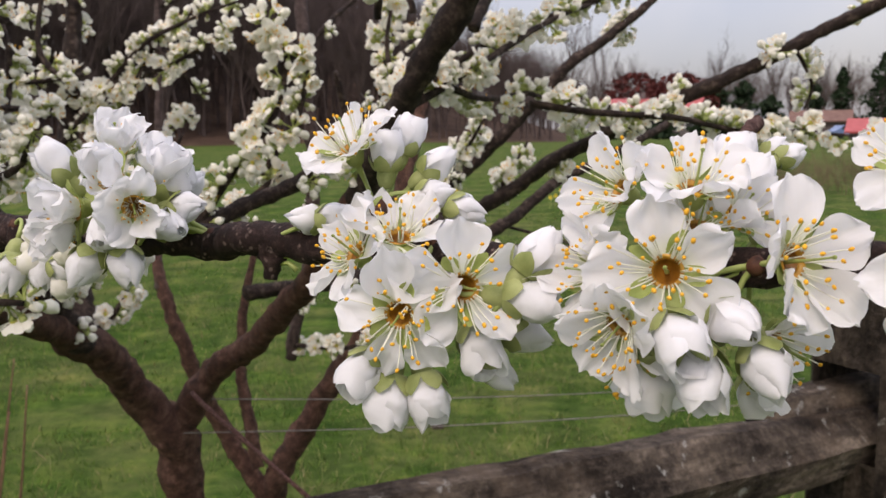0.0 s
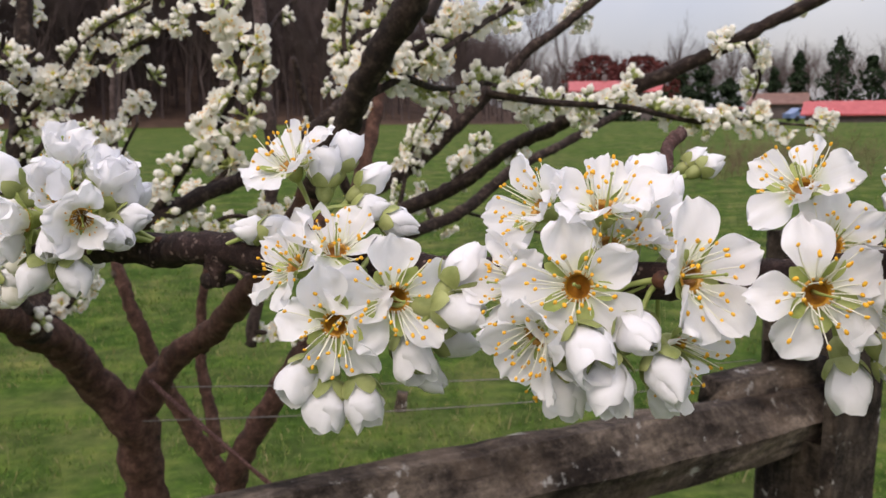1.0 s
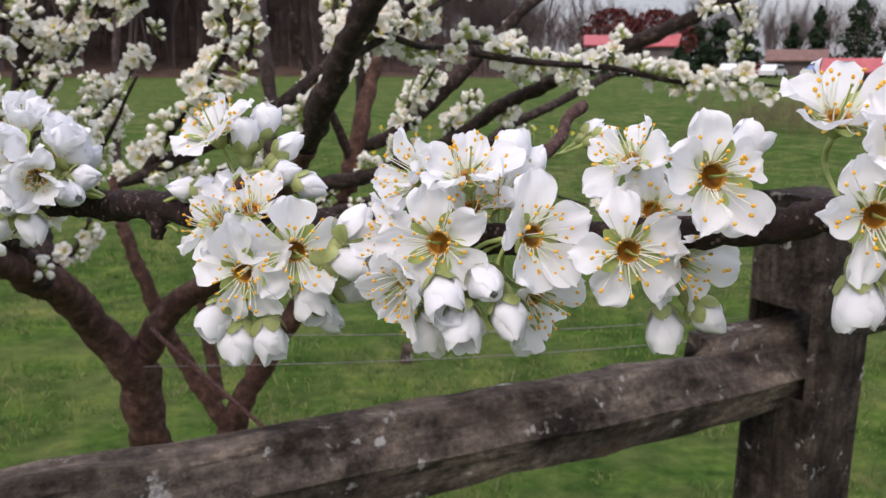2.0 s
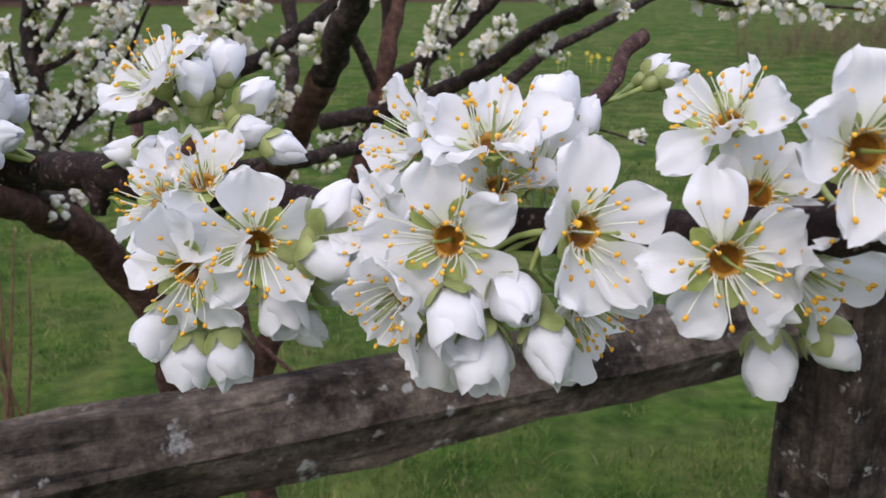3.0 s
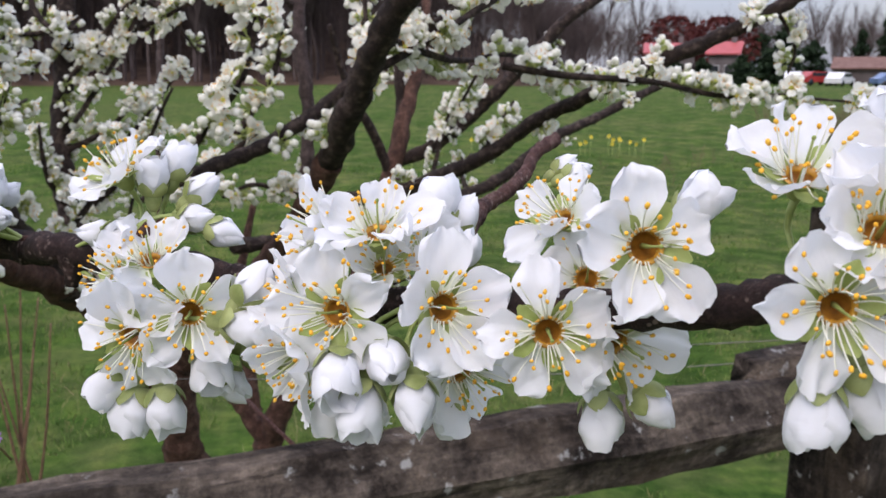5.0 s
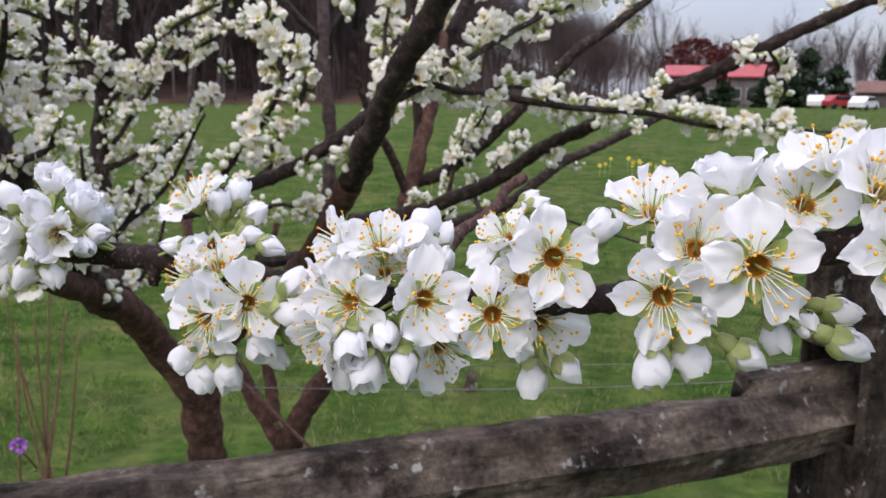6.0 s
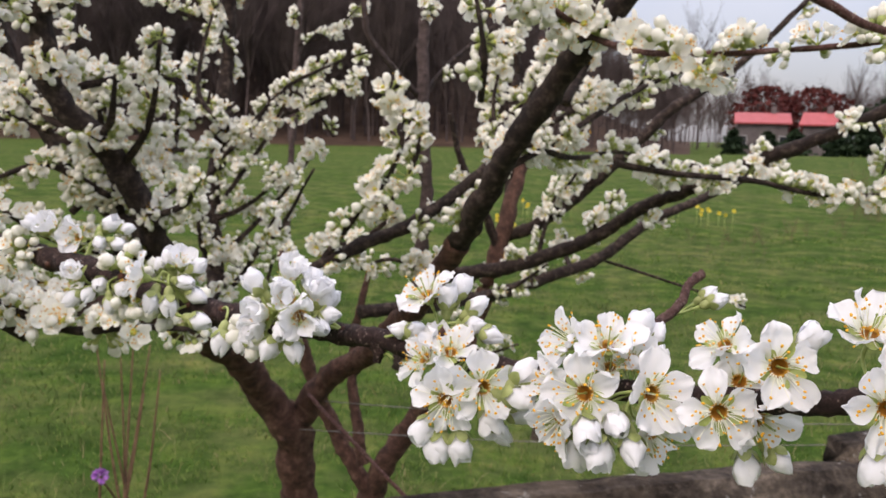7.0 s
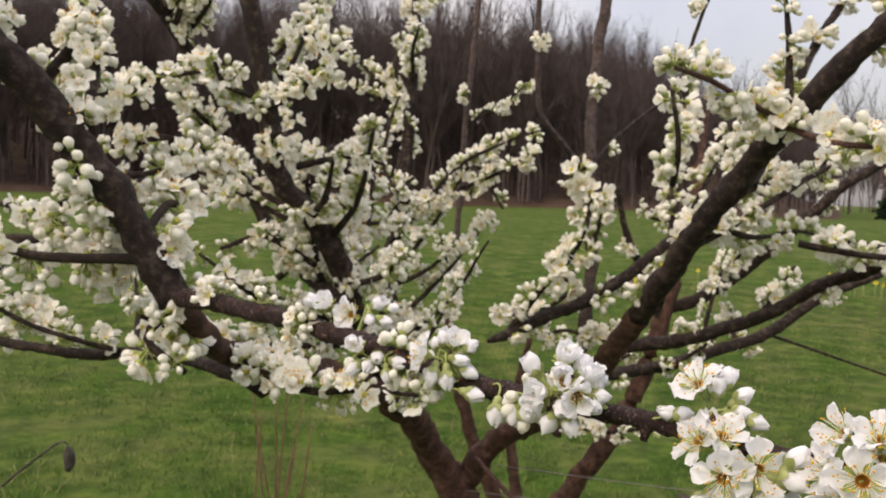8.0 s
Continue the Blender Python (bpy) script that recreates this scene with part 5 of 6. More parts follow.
def post_shape(bm, high, side, seed):
    """A square post with worn edges and a slot right through it for the rails."""
    s, cham = side / 2, 0.014
    outline = [(-s + cham, -s), (s - cham, -s), (s, -s + cham), (s, s - cham), (s - cham, s), (-s + cham, s), (-s, s - cham), (-s, -s + cham)]
    rows = []
    heights = [-0.3] + [high * k / 40 for k in range(41)]
    for z in heights:
        rows.append([bm.verts.new((x * (1 + 0.05 * noise.noise(Vector((x * 20, z * 4, seed)))), y * (1 + 0.05 * noise.noise(Vector((y * 20, z * 4, seed + 5)))), z + (0.01 * noise.noise(Vector((x * 30, y * 30, seed))) if z == high else 0))) for x, y in outline])
    for a, b in zip(rows, rows[1:]):
        for k in range(8):
            if k in (2, 6) and SLOT[0] < (a[k].co.z + b[k].co.z) / 2 < SLOT[1]:
                continue
            bm.faces.new((a[k], a[(k + 1) % 8], b[(k + 1) % 8], b[k]))
    bm.faces.new(rows[-1])
    inside = [r for r in rows if SLOT[0] - 0.034 < r[0].co.z < SLOT[1] + 0.034]
    for a, b in zip(inside, inside[1:]):
        bm.faces.new((a[2], b[2], b[7], a[7]))
        bm.faces.new((a[3], a[6], b[6], b[3]))
    bm.faces.new((inside[0][2], inside[0][7], inside[0][6], inside[0][3]))
    bm.faces.new((inside[-1][2], inside[-1][3], inside[-1][6], inside[-1][7]))
    bmesh.ops.recalc_face_normals(bm, faces=bm.faces)


SLOT = (1.04, 1.185)
fence = tagged(new("rail_fence"), "weathered grey-brown split-rail fence with square posts", "fence")
for k, off in enumerate((0.0, -2.35)):
    bm = bmesh.new()
    post_shape(bm, 1.36, 0.135, 3.0 + k)
    ob = part("post", bm, POST_WOOD, fence, smooth=False)
    way = Vector((math.cos(radians(RAIL_TURN)), math.sin(radians(RAIL_TURN)), 0))
    ob.matrix_basis = pose(*(POST + way * off), 0, 0, RAIL_TURN)
bm = bmesh.new()
split_rail(bm, 2.42, SECTION, 2.0, 0.12)
rail = part("rail", bm, WOOD, fence, smooth=False)
rail.matrix_basis = Matrix.Translation((POST.x - way.x * 2.4, POST.y - way.y * 2.4, 1.18)) @ pose(0, 0, 0, 0, 0, RAIL_TURN) @ pose(0, 0, 0, 0, 2.42, 0)
bm = bmesh.new()
split_rail(bm, 2.5, [(-0.02, 0.028), (0.03, 0.03), (0.034, -0.02), (-0.01, -0.032), (-0.034, -0.005)], 9.0, 0.2)
rail = part("rail", bm, WOOD, fence)
rail.matrix_basis = Matrix.Translation((POST.x - way.x * 0.2 - way.y * 0.035, POST.y - way.y * 0.2 + way.x * 0.035, 1.13)) @ pose(0, 0, 0, 0, 0, RAIL_TURN) @ pose(0, 0, 0, 0, 1.0, 0)

WIRE = plain_mat("wire_grey", (0.12, 0.105, 0.092), (0.24, 0.22, 0.2), 90, 0.55, 0.5)
for k, (left, right) in enumerate((((-0.43, 1.135, 1.135), (0.5, 1.37, 1.11)), ((-0.4, 1.146, 1.179), (0.5, 1.4, 1.133)))):
    bm = bmesh.new()
    a, b = Vector(left), Vector(right)
    tube(bm, [(*(a.lerp(b, u) + Vector((0, 0, -0.012 * math.sin(math.pi * u)))), 0.0009) for u in (0, 0.3, 0.6, 0.85, 1)], 0.05, 6, 0.0)
    part("wire", bm, WIRE, fence, "thin grey fence wire")


# ---- the bare wood at the meadow's far side
def bare_tree(seed, high, sides=3, levels=3, spread=0.55):
    """Vertices and faces of a leafless tree about high metres tall."""
    r, vs, fs = random.Random(seed), [], []

    def stick(a, b, ra, rb):
        ahead = (b - a).normalized()
        side = ahead.cross(Vector((0.3, 0.7, 0.2))).normalized()
        over, base = side.cross(ahead), len(vs)
        for p, rad in ((a, ra), (b, rb)):
            for k in range(sides):
                t = 2 * math.pi * k / sides
                vs.append(p + side * math.cos(t) * rad + over * math.sin(t) * rad)
        for k in range(sides):
            n = (k + 1) % sides
            fs.append((base + k, base + n, base + sides + n, base + sides + k))

    def grow(a, way, long, rad, level):
        steps = 4 if level == 0 else 3
        p = a
        for i in range(steps):
            q = p + way * long / steps
            stick(p, q, rad * (1 - i / steps * 0.7), rad * (1 - (i + 1) / steps * 0.7))
            if level < levels and (level or i):
                for _ in range(3 if level < 2 else 2):
                    out_way = (way + Vector((r.gauss(0, spread), r.gauss(0, spread), r.gauss(0.25, 0.25)))).normalized()
                    grow(q, out_way, long * r.uniform(0.35, 0.6), rad * 0.45, level + 1)
            way = (way + Vector((r.gauss(0, 0.12), r.gauss(0, 0.12), 0.05))).normalized()
            p = q

    grow(Vector((0, 0, -0.3)), Vector((0, 0, 1)), high * 0.75, high * 0.011, 0)
    return np.array([tuple(v) for v in vs]), np.array(fs)


def joined(name, placed, mats):
    """One mesh from rows of (vertices, faces, place, turn, size)."""
    vs, fs, base = [], [], 0
    for v, f, place, turn, size in placed:
        c, s = math.cos(turn) * size, math.sin(turn) * size
        vs.append(v @ np.array([[c, s, 0], [-s, c, 0], [0, 0, size]]) + np.array(place))
        fs.append(f + base)
        base += len(v)
    me = bpy.data.meshes.new(name)
    me.from_pydata(np.concatenate(vs).tolist(), [], np.concatenate(fs).tolist())
    for m in mats:
        me.materials.append(m)
    return me


FAR_BARK = plain_mat("far_bark", (0.045, 0.034, 0.033), (0.11, 0.085, 0.08), 0.6, 0.9, 0.1)
kinds = [bare_tree(200 + k, 17 + k, 3, 3, 0.5) for k in range(4)]
wood_rng, placed = random.Random(5), []
while len(placed) < 850:
    az, d = wood_rng.uniform(-62, 5), 93 + 85 * wood_rng.random() ** 1.6
    if az > -2 and wood_rng.random() < 0.5:
        continue
    x, y = d * math.sin(radians(az)), d * math.cos(radians(az))
    v, f = kinds[len(placed) % 4]
    placed.append((v, f, (x, y, ground_z(x, y)), wood_rng.uniform(0, 6.28), wood_rng.uniform(0.62, 0.98) * (1 - max(0.0, az + 16) / 48)))
shrubs = [bare_tree(230 + k, 9 + k, 3, 3, 0.75) for k in range(2)]
for k in range(650):
    az, d = wood_rng.uniform(-62, 5), 95 + 75 * wood_rng.random()
    x, y = d * math.sin(radians(az)), d * math.cos(radians(az))
    placed.append((*shrubs[k % 2], (x, y, ground_z(x, y) - 0.6), wood_rng.uniform(0, 6.28), wood_rng.uniform(0.6, 1.1)))
tagged(new("far_wood", joined("far_wood", placed, [FAR_BARK])), "dense leafless brown wood behind the meadow", "wood", kind="stuff")


# ---- the farm and the trees round it
def polar(az, d, up=0.0):
    x, y = d * math.sin(radians(az)), d * math.cos(radians(az))
    return Vector((x, y, ground_z(x, y) + up))


def leaf_cloud(bm, count, shape, size, seed):
    """Many small leaf clumps inside a shape: shape(u) gives the radius at height u (0 to 1, metres on the second)."""
    r = random.Random(seed)
    for _ in range(count):
        u = r.random()
        rad, z = shape(u)
        a, k = r.uniform(0, 6.28), rad * math.sqrt(r.uniform(0.25, 1)) * r.uniform(0.8, 1.12)
        c = Vector((k * math.cos(a), k * math.sin(a), z))
        p, q = Vector((r.gauss(0, 1), r.gauss(0, 1), r.gauss(0, 0.6))).normalized(), Vector((r.gauss(0, 1), r.gauss(0, 1), r.gauss(0, 1))).normalized()
        s = size * r.uniform(0.5, 1.2)
        bm.faces.new([bm.verts.new(c + p * s * i + q * s * j) for i, j in ((-1, -0.6), (0.2, -1), (1, 0.3), (-0.2, 1))])


EVERGREEN = plain_mat("evergreen_leaf", (0.008, 0.018, 0.01), (0.03, 0.05, 0.024), 0.8, 0.8, 0.1)
RED_LEAF = plain_mat("dark_red_leaf", (0.05, 0.012, 0.012), (0.12, 0.035, 0.03), 0.7, 0.8, 0.1)
for az, d, high, wide in ((15.6, 128, 6.5, 4.5), (17.0, 126, 7.5, 4.0), (18.6, 132, 5.5, 4.0), (21.2, 140, 7.0, 2.2), (22.6, 138, 9.2, 2.6), (24.8, 136, 11.0, 4.2), (26.6, 139, 8.5, 4.0), (28.5, 135, 8.0, 4.5), (30.5, 142, 9.5, 4.5), (13.9, 150, 7.0, 4.0), (8.6, 104, 2.6, 1.8), (10.6, 103, 2.4, 2.0), (12.2, 102, 2.7, 1.9), (14.6, 102, 3.0, 2.2), (16.2, 106, 3.4, 2.4)):
    ob = tagged(new("evergreen_tree"), "dark green evergreen tree behind the farm buildings", "tree", "evergreens by the farm")
    ob.matrix_basis = Matrix.Translation(polar(az, d))
    bm = bmesh.new()
    tube(bm, [(0, 0, -0.2, 0.22), (0, 0, high * 0.5, 0.14), (0, 0, high * 0.95, 0.03)], 1.0, 6, 0.05)
    part("trunk", bm, FAR_BARK, ob)
    bm = bmesh.new()
    leaf_cloud(bm, 900, lambda u: (wide * (1 - u) ** 0.55 * (0.7 + 0.3 * math.sin(u * 19 + az)), high * (0.06 + 0.96 * u)), 0.35, int(az * 10))
    part("crown", bm, EVERGREEN, ob, smooth=False)
for az, d, high, wide in ((13.2, 118, 8.4, 5.2), (10.4, 122, 8.8, 5.0)):
    ob = tagged(new("red_leaf_tree"), "round tree with dark red young leaves beside the farmhouse", "tree", "red-leaved trees")
    ob.matrix_basis = Matrix.Translation(polar(az, d))
    bm = bmesh.new()
    tube(bm, [(0, 0, -0.2, 0.25), (0.1, 0, high * 0.4, 0.18), (0, 0.1, high * 0.8, 0.05)], 1.0, 6, 0.05)
    part("trunk", bm, FAR_BARK, ob)
    bm = bmesh.new()
    leaf_cloud(bm, 1300, lambda u: (wide * math.sin(math.pi * (0.1 + 0.88 * u)) ** 0.6, high * (0.22 + 0.78 * u)), 0.33, int(az * 10))
    part("crown", bm, RED_LEAF, ob, smooth=False)
for k, (az, d, size) in enumerate(((15.2, 160, 0.75), (17.4, 165, 0.65), (8.2, 150, 0.8), (6.4, 140, 0.85), (19.8, 170, 0.6), (27.5, 160, 0.6), (32.0, 150, 0.7))):
    v, f = kinds[k % 4]
    ob = tagged(new("bare_tree", joined("bare_tree", [(v, f, (0, 0, 0), k * 1.3, size)], [FAR_BARK])), "tall leafless grey-brown tree beyond the farm", "tree", "bare trees by the farm")
    ob.matrix_basis = Matrix.Translation(polar(az, d))
placed = []
for k in range(240):
    az, d = wood_rng.uniform(2, 42), wood_rng.uniform(185, 230)
    v, f = kinds[k % 4]
    placed.append((v, f, tuple(polar(az, d)), k * 2.1, wood_rng.uniform(0.45, 0.7)))
tagged(new("far_tree_line", joined("far_tree_line", placed, [FAR_BARK])), "low line of distant leafless trees on the horizon", "wood", kind="stuff")

ROOF_RED = plain_mat("roof_red", (0.32, 0.05, 0.05), (0.42, 0.085, 0.085), 1.5, 0.5, 0.4)
ROOF_BROWN = plain_mat("roof_brown", (0.13, 0.075, 0.06), (0.2, 0.12, 0.1), 1.5, 0.8, 0.2)
WALL_GREY = plain_mat("wall_grey", (0.1, 0.085, 0.085), (0.16, 0.14, 0.14), 1.0, 0.8, 0.2)
WALL_DARK = plain_mat("wall_dark", (0.07, 0.055, 0.055), (0.12, 0.1, 0.095), 1.0, 0.8, 0.2)
PANE = plain_mat("window_dark", (0.015, 0.018, 0.022), (0.04, 0.045, 0.05), 2.0, 0.1, 0.6)
FRAME_WHITE = plain_mat("frame_white", (0.3, 0.3, 0.3), (0.4, 0.4, 0.4), 3.0, 0.6, 0.3)


def box(bm, a, b):
    """A box between two corners, with its edges slightly bevelled."""
    made_ = bmesh.ops.create_cube(bm, size=1)["verts"]
    for v in made_:
        v.co = Vector([(p + q) / 2 + c * (q - p) for p, q, c in zip(a, b, v.co)])


def house(name, label, place, turn, long, deep, eaves, ridge, wall, roof, windows):
    """A gabled house: walls, roof with overhang, windows with frames, door and chimney."""
    ob = tagged(new(name), label, "house" if "house" in name else "shed")
    ob.matrix_basis = Matrix.Translation(place) @ pose(0, 0, 0, 0, 0, turn)
    bm = bmesh.new()
    l, w = long / 2, deep / 2
    pts = [(-w, -0.4), (w, -0.4), (w, eaves), (0, ridge - 0.15), (-w, eaves)]
    ends = [[bm.verts.new((x, y, z)) for y, z in pts] for x in (-l, l)]
    bm.faces.new(ends[0])
    bm.faces.new(ends[1][::-1])
    for k in range(5):
        bm.faces.new((ends[0][k], ends[1][k], ends[1][(k + 1) % 5], ends[0][(k + 1) % 5]))
    bmesh.ops.recalc_face_normals(bm, faces=bm.faces)
    part("wall", bm, wall, ob, smooth=False)
    bm = bmesh.new()
    drop = (ridge - eaves) / w
    rows = []
    for x in (-l - 0.4, l + 0.4):
        rows.append([bm.verts.new((x, y, z)) for y, z in ((-w - 0.5, eaves - 0.5 * drop), (0, ridge), (w + 0.5, eaves - 0.5 * drop), (w + 0.5, eaves - 0.5 * drop + 0.16), (0, ridge + 0.18), (-w - 0.5, eaves - 0.5 * drop + 0.16))])
    for k in range(6):
        bm.faces.new((rows[0][k], rows[1][k], rows[1][(k + 1) % 6], rows[0][(k + 1) % 6]))
    bm.faces.new(rows[0])
    bm.faces.new(rows[1])
    bmesh.ops.recalc_face_normals(bm, faces=bm.faces)
    part("roof", bm, roof, ob, smooth=False)
    for x in windows:
        bm = bmesh.new()
        box(bm, (x - 0.55, -w - 0.06, 0.9), (x + 0.55, -w + 0.02, 2.2))
        frame_ = part("window", bm, FRAME_WHITE, ob, smooth=False)
        bm = bmesh.new()
        box(bm, (x - 0.45, -w - 0.08, 1.0), (x + 0.45, -w - 0.03, 2.1))
        part("pane", bm, PANE, frame_, smooth=False)
    bm = bmesh.new()
    box(bm, (l * 0.35, -0.3, ridge - 0.6), (l * 0.35 + 0.6, 0.3, ridge + 0.9))
    if windows:
        part("chimney", bm, WALL_GREY, ob, smooth=False)
    else:
        bm.free()
    return ob


house("farm_house", "low farmhouse with red metal roof and grey walls", polar(10.2, 112), -8, 5.6, 7.0, 3.7, 4.8, WALL_GREY, ROOF_RED, (-2.2, 0.4, 2.4))
house("farm_house", "small annex with red roof beside the farmhouse", polar(13.6, 110), -20, 3.2, 5.5, 3.6, 4.8, WALL_GREY, ROOF_RED, (-0.9, 0.7))
house("farm_shed", "dark shed with brown roof behind parked vehicles", polar(21.5, 118), -24, 6.5, 5.0, 1.9, 3.0, WALL_DARK, ROOF_BROWN, ())
house("farm_shed", "long low shed with dull red roof", polar(26.0, 92), -28, 9.0, 4.5, 0.9, 1.9, WALL_DARK, ROOF_RED, ())


def car(place, turn, paint, label):
    """A parked car seen far off: body, cabin glass and four wheels."""
    ob = tagged(new("parked_car"), label, "car", "cars by the farm")
    ob.matrix_basis = Matrix.Translation(place) @ pose(0, 0, 0, 0, 0, turn)
    bm = bmesh.new()
    side = [(-2.1, 0.35), (2.1, 0.35), (2.15, 0.75), (1.3, 0.95), (0.7, 1.45), (-1.0, 1.48), (-1.7, 0.98), (-2.15, 0.85)]
    rows = [[bm.verts.new((x * k, y, z)) for x, z in side] for y, k in ((-0.85, 0.97), (-0.75, 1), (0.75, 1), (0.85, 0.97))]
    for a, b in zip(rows, rows[1:]):
        for k in range(8):
            bm.faces.new((a[k], b[k], b[(k + 1) % 8], a[(k + 1) % 8]))
    bm.faces.new(rows[0])
    bm.faces.new(rows[-1])
    bmesh.ops.recalc_face_normals(bm, faces=bm.faces)
    part("body", bm, paint, ob, smooth=False)
    for y in (-0.87, 0.87):
        bm = bmesh.new()
        box(bm, (-1.2, y - 0.015, 1.0), (0.9, y + 0.015, 1.36))
        part("window", bm, PANE, ob, smooth=False)
    for x in (-1.3, 1.3):
        for y in (-0.8, 0.8):
            bm = bmesh.new()
            m = pose(x, y, 0.33, 90)
            lathe(bm, [(0.02, -0.1), (0.2, -0.1), (0.33, -0.08), (0.33, 0.08), (0.2, 0.1), (0.02, 0.1)], 14, 0, m)
            part("wheel", bm, PANE, ob)
    return ob


CAR_WHITE = plain_mat("car_white", (0.65, 0.65, 0.66), (0.75, 0.75, 0.75), 2.0, 0.3, 0.5)
CAR_RED = plain_mat("car_red", (0.3, 0.02, 0.02), (0.4, 0.04, 0.035), 2.0, 0.3, 0.5)
CAR_BLUE = plain_mat("car_blue", (0.1, 0.16, 0.3), (0.14, 0.22, 0.38), 2.0, 0.3, 0.5)
car(polar(17.6, 104), 70, CAR_WHITE, "white car parked on the grass by the farm")
car(polar(18.9, 103), 20, CAR_RED, "red car parked on the grass by the farm")
car(polar(20.2, 102), 50, CAR_WHITE, "white car parked on the grass by the farm")
car(polar(23.0, 104), 10, CAR_BLUE, "blue car parked in front of the dark shed")

# ---- dry scrub and daffodils in the meadow
DRY = plain_mat("dry_stem", (0.09, 0.065, 0.04), (0.2, 0.16, 0.1), 3.0, 0.9, 0.1)
v, f = bare_tree(300, 1.1, 3, 2, 0.9)
placed, scrub_rng = [], random.Random(8)
for k in range(70):
    u = scrub_rng.random()
    x, y = 1.6 + 5.2 * u + scrub_rng.gauss(0, 0.3), 12.2 + 7.0 * u + scrub_rng.gauss(0, 0.5)
    placed.append((v, f, (x, y, ground_z(x, y)), scrub_rng.uniform(0, 6.28), scrub_rng.uniform(0.1, 0.35) + (0.35 * u if u > 0.75 else 0)))
for k in range(60):
    x, y = 8.4 + scrub_rng.gauss(0, 1.3), 19.5 + scrub_rng.gauss(0, 1.2)
    placed.append((v, f, (x, y, ground_z(x, y)), scrub_rng.uniform(0, 6.28), scrub_rng.uniform(0.5, 1.0)))
tagged(new("dry_scrub", joined("dry_scrub", placed, [DRY])), "low brown dry scrub along a dip in the meadow", "scrub", kind="stuff")
YELLOW = plain_mat("daffodil_yellow", (0.62, 0.5, 0.05), (0.78, 0.68, 0.12), 9.0, 0.6, 0.2)
for x, y, n in ((2.0, 15.7, 6), (1.4, 15.6, 3), (-1.1, 15.2, 3), (-1.3, 12.7, 3), (-0.6, 15.4, 2), (2.3, 15.2, 2)):
    ob = tagged(new("daffodil_clump"), "clump of yellow daffodils in the grass", "flower", "daffodils in the meadow")
    ob.matrix_basis = Matrix.Translation((x, y, ground_z(x, y)))
    for k in range(n):
        px, py, h = scrub_rng.gauss(0, 0.09), scrub_rng.gauss(0, 0.09), scrub_rng.uniform(0.2, 0.36)
        bm = bmesh.new()
        tube(bm, [(px, py, -0.01, 0.005), (px, py + 0.01, h, 0.004)], 0.2, 5, 0.0)
        part("stem", bm, STALK, ob)
        bm = bmesh.new()
        m = pose(px, py - 0.01, h, 75 + scrub_rng.uniform(-20, 20), 0, scrub_rng.uniform(-40, 40)) @ Matrix.Scale(3.6, 4)
        for j in range(6):
            add_petal(bm, 0.0115, 0.008, 0.3, 0.1, 0.5, j, m @ pose(0, 0, 0, 10, 0, 60 * j), 0, 3, 4)
        lathe(bm, [(0.003, 0), (0.004, 0.006), (0.0055, 0.008)], 8, 0, m)
        part("flower_head", bm, YELLOW, ob)

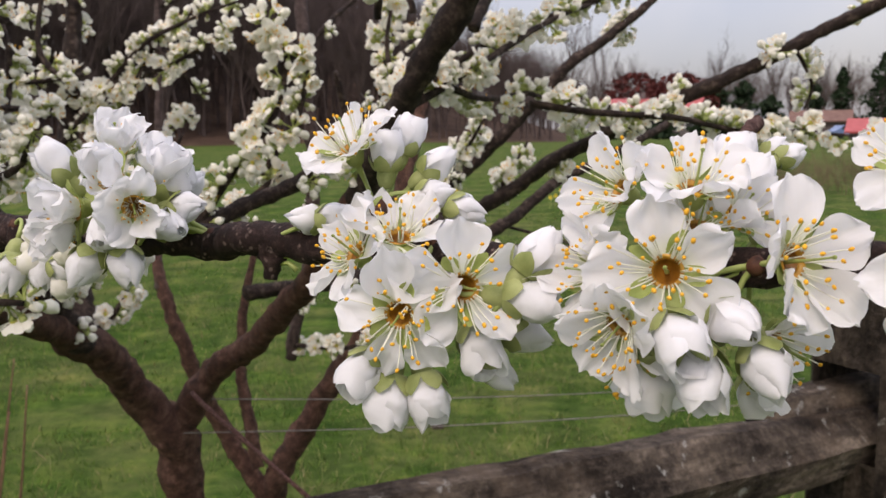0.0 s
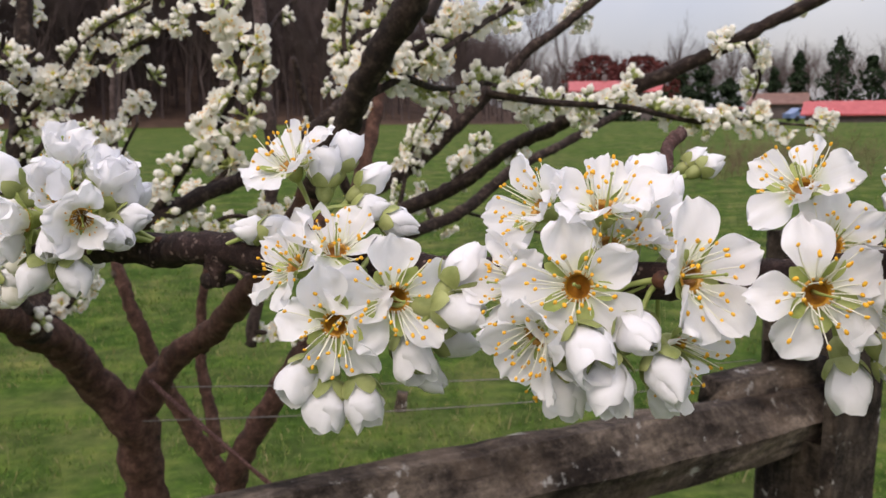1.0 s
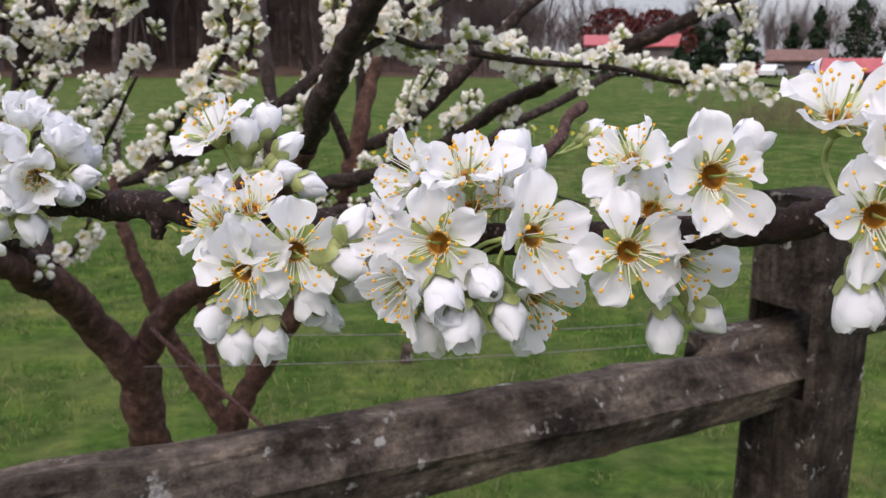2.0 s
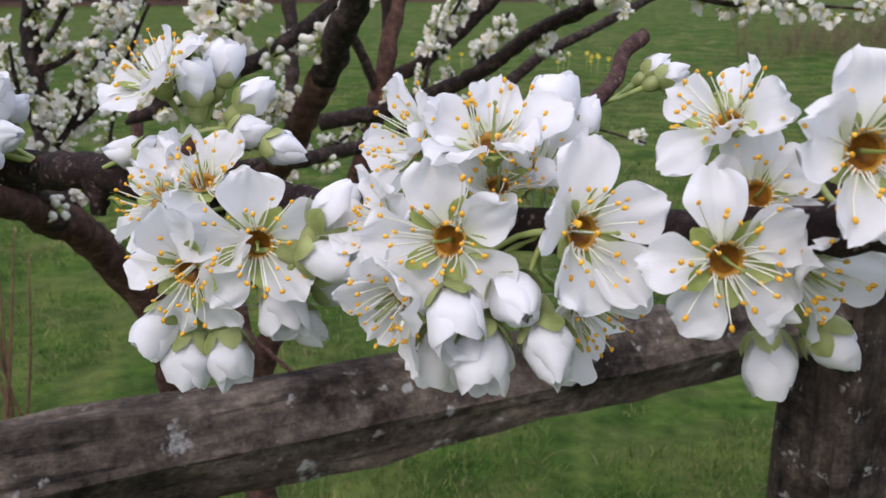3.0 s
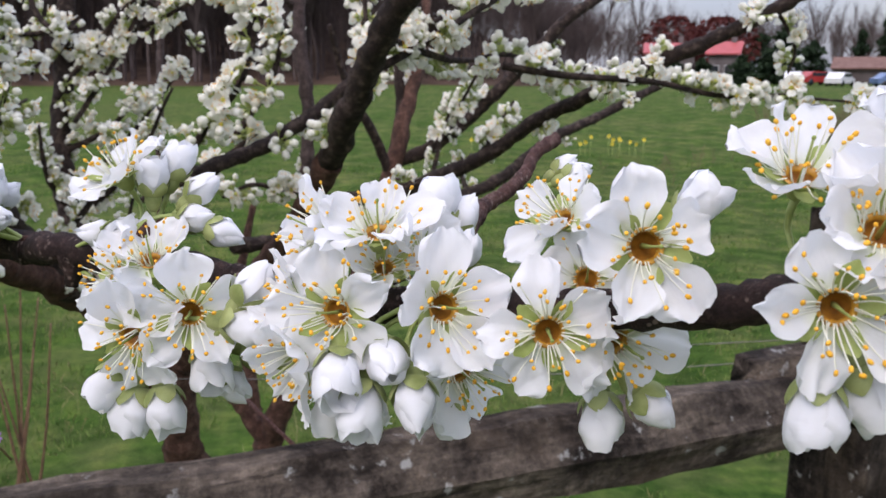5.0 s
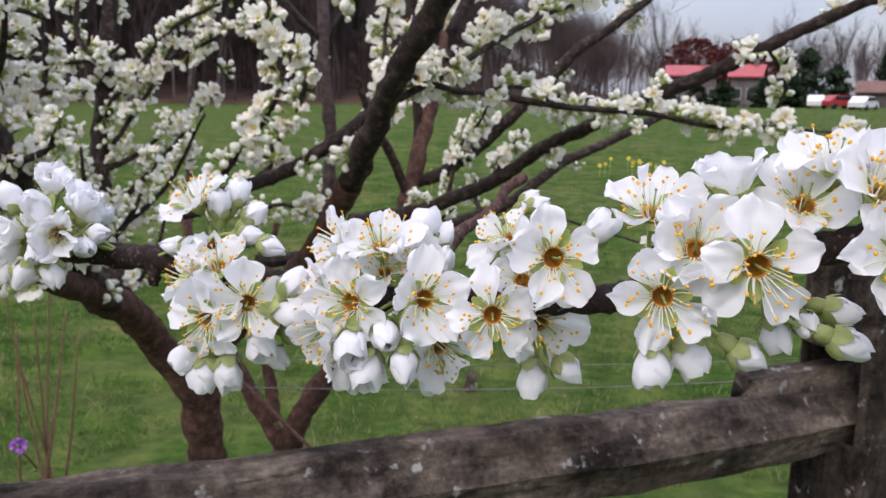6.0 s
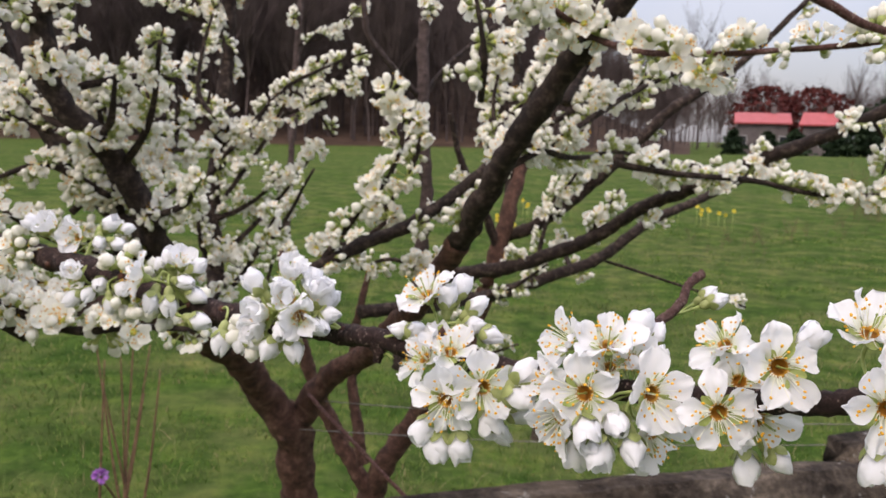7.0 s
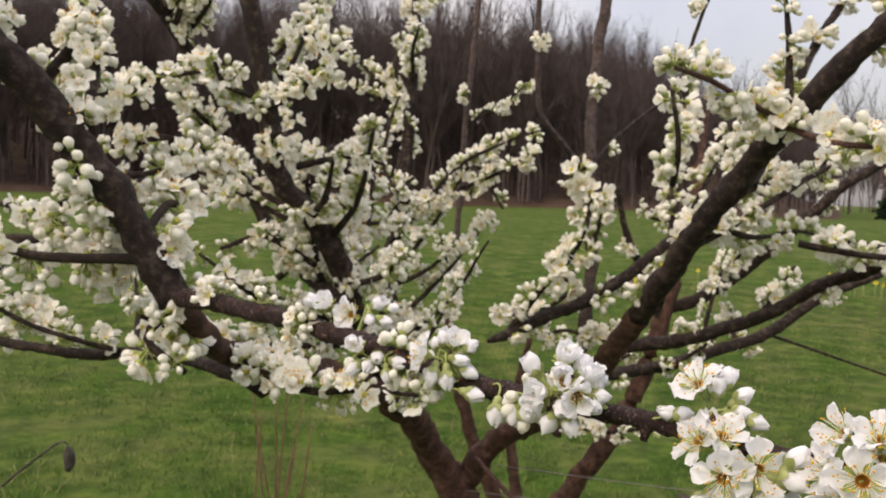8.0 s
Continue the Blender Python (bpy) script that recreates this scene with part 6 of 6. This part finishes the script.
# ---- thin shoots rising from the grass, one with a purple flower
SHOOT = plain_mat("shoot_brown", (0.1, 0.055, 0.035), (0.2, 0.12, 0.07), 30, 0.7, 0.2)
PURPLE = plain_mat("purple_petal", (0.25, 0.07, 0.36), (0.5, 0.22, 0.6), 60, 0.6, 0.2)
shoots = tagged(new("rose_bush"), "thin upright brown shoots with one purple flower", "shrub")
shoots.matrix_basis = Matrix.Translation((-1.77, 2.82, ground_z(-1.77, 2.82)))
for k in range(8):
    bx, by = scrub_rng.gauss(0, 0.05), scrub_rng.gauss(0, 0.05)
    tx, ty, h = bx + scrub_rng.gauss(-0.03, 0.11), by + scrub_rng.gauss(0, 0.06), scrub_rng.uniform(0.62, 0.86)
    bm = bmesh.new()
    tube(bm, [(bx, by, -0.02, 0.006), ((bx * 1.2 + tx) / 2, (by + ty) / 2, h * 0.45, 0.0045), (tx, ty, h, 0.0025)], 0.05, 6, 0.08)
    part("shoot", bm, SHOOT, shoots)
bm = bmesh.new()
tube(bm, [(0.0, 0, 0.16, 0.004), (0.022, -0.092, 0.25, 0.0035), (0.037, -0.154, 0.3, 0.003)], 0.03, 6, 0.05)
part("shoot", bm, SHOOT, shoots)
bm = bmesh.new()
for k in range(40):
    m = facing((0.037, -0.154, 0.315), (scrub_rng.gauss(0, 1), scrub_rng.gauss(0, 1), scrub_rng.gauss(0.4, 1)), k * 40)
    add_petal(bm, 0.02, 0.014, 0.6, 0.2, 1.5, k * 1.0, m @ pose(0, 0, 0.012, 60), 0, 3, 3)
part("flower_head", bm, PURPLE, shoots, "purple rounded flower head")

# ---- a dry plant stem with a drooping seed head, and a stub in the meadow
DRY_STALK = plain_mat("dry_stalk_dark", (0.03, 0.026, 0.022), (0.09, 0.08, 0.07), 60, 0.8, 0.2)
dry = tagged(new("dry_plant"), "thin dry plant stem with a drooping grey seed head", "plant")
bm = bmesh.new()
tube(bm, [(-1.504, 1.173, -0.02, 0.004), (-1.504, 1.173, 0.889, 0.003), (-1.397, 1.164, 0.991, 0.0026), (-1.303, 1.148, 1.060, 0.0022), (-1.222, 1.127, 1.112, 0.002), (-1.207, 1.132, 1.109, 0.0018)], 0.03, 6, 0.1)
part("stem", bm, DRY_STALK, dry)
bm = bmesh.new()
add_ball(bm, (0, 0, 0), 0.011, None, 0, 2.2, 7, 10)
for v in bm.verts:
    v.co *= 1 + 0.25 * noise.noise(v.co * 90)
    v.co += Vector((-1.202, 1.131, 1.082))
part("seed_head", bm, DRY_STALK, dry)
stub = bmesh.new()
split_rail(stub, 0.3, [(-0.03, 0.03), (0.03, 0.035), (0.035, -0.03), (-0.03, -0.032)], 4.0, 0.1)
ob = tagged(new("wooden_stub", mesh_of("wooden_stub", stub, WOOD)), "short dark weathered wooden stub in the grass", "stump")
ob.matrix_basis = pose(-0.27, 4.3, ground_z(-0.27, 4.3) - 0.2, 0, -80, 0)
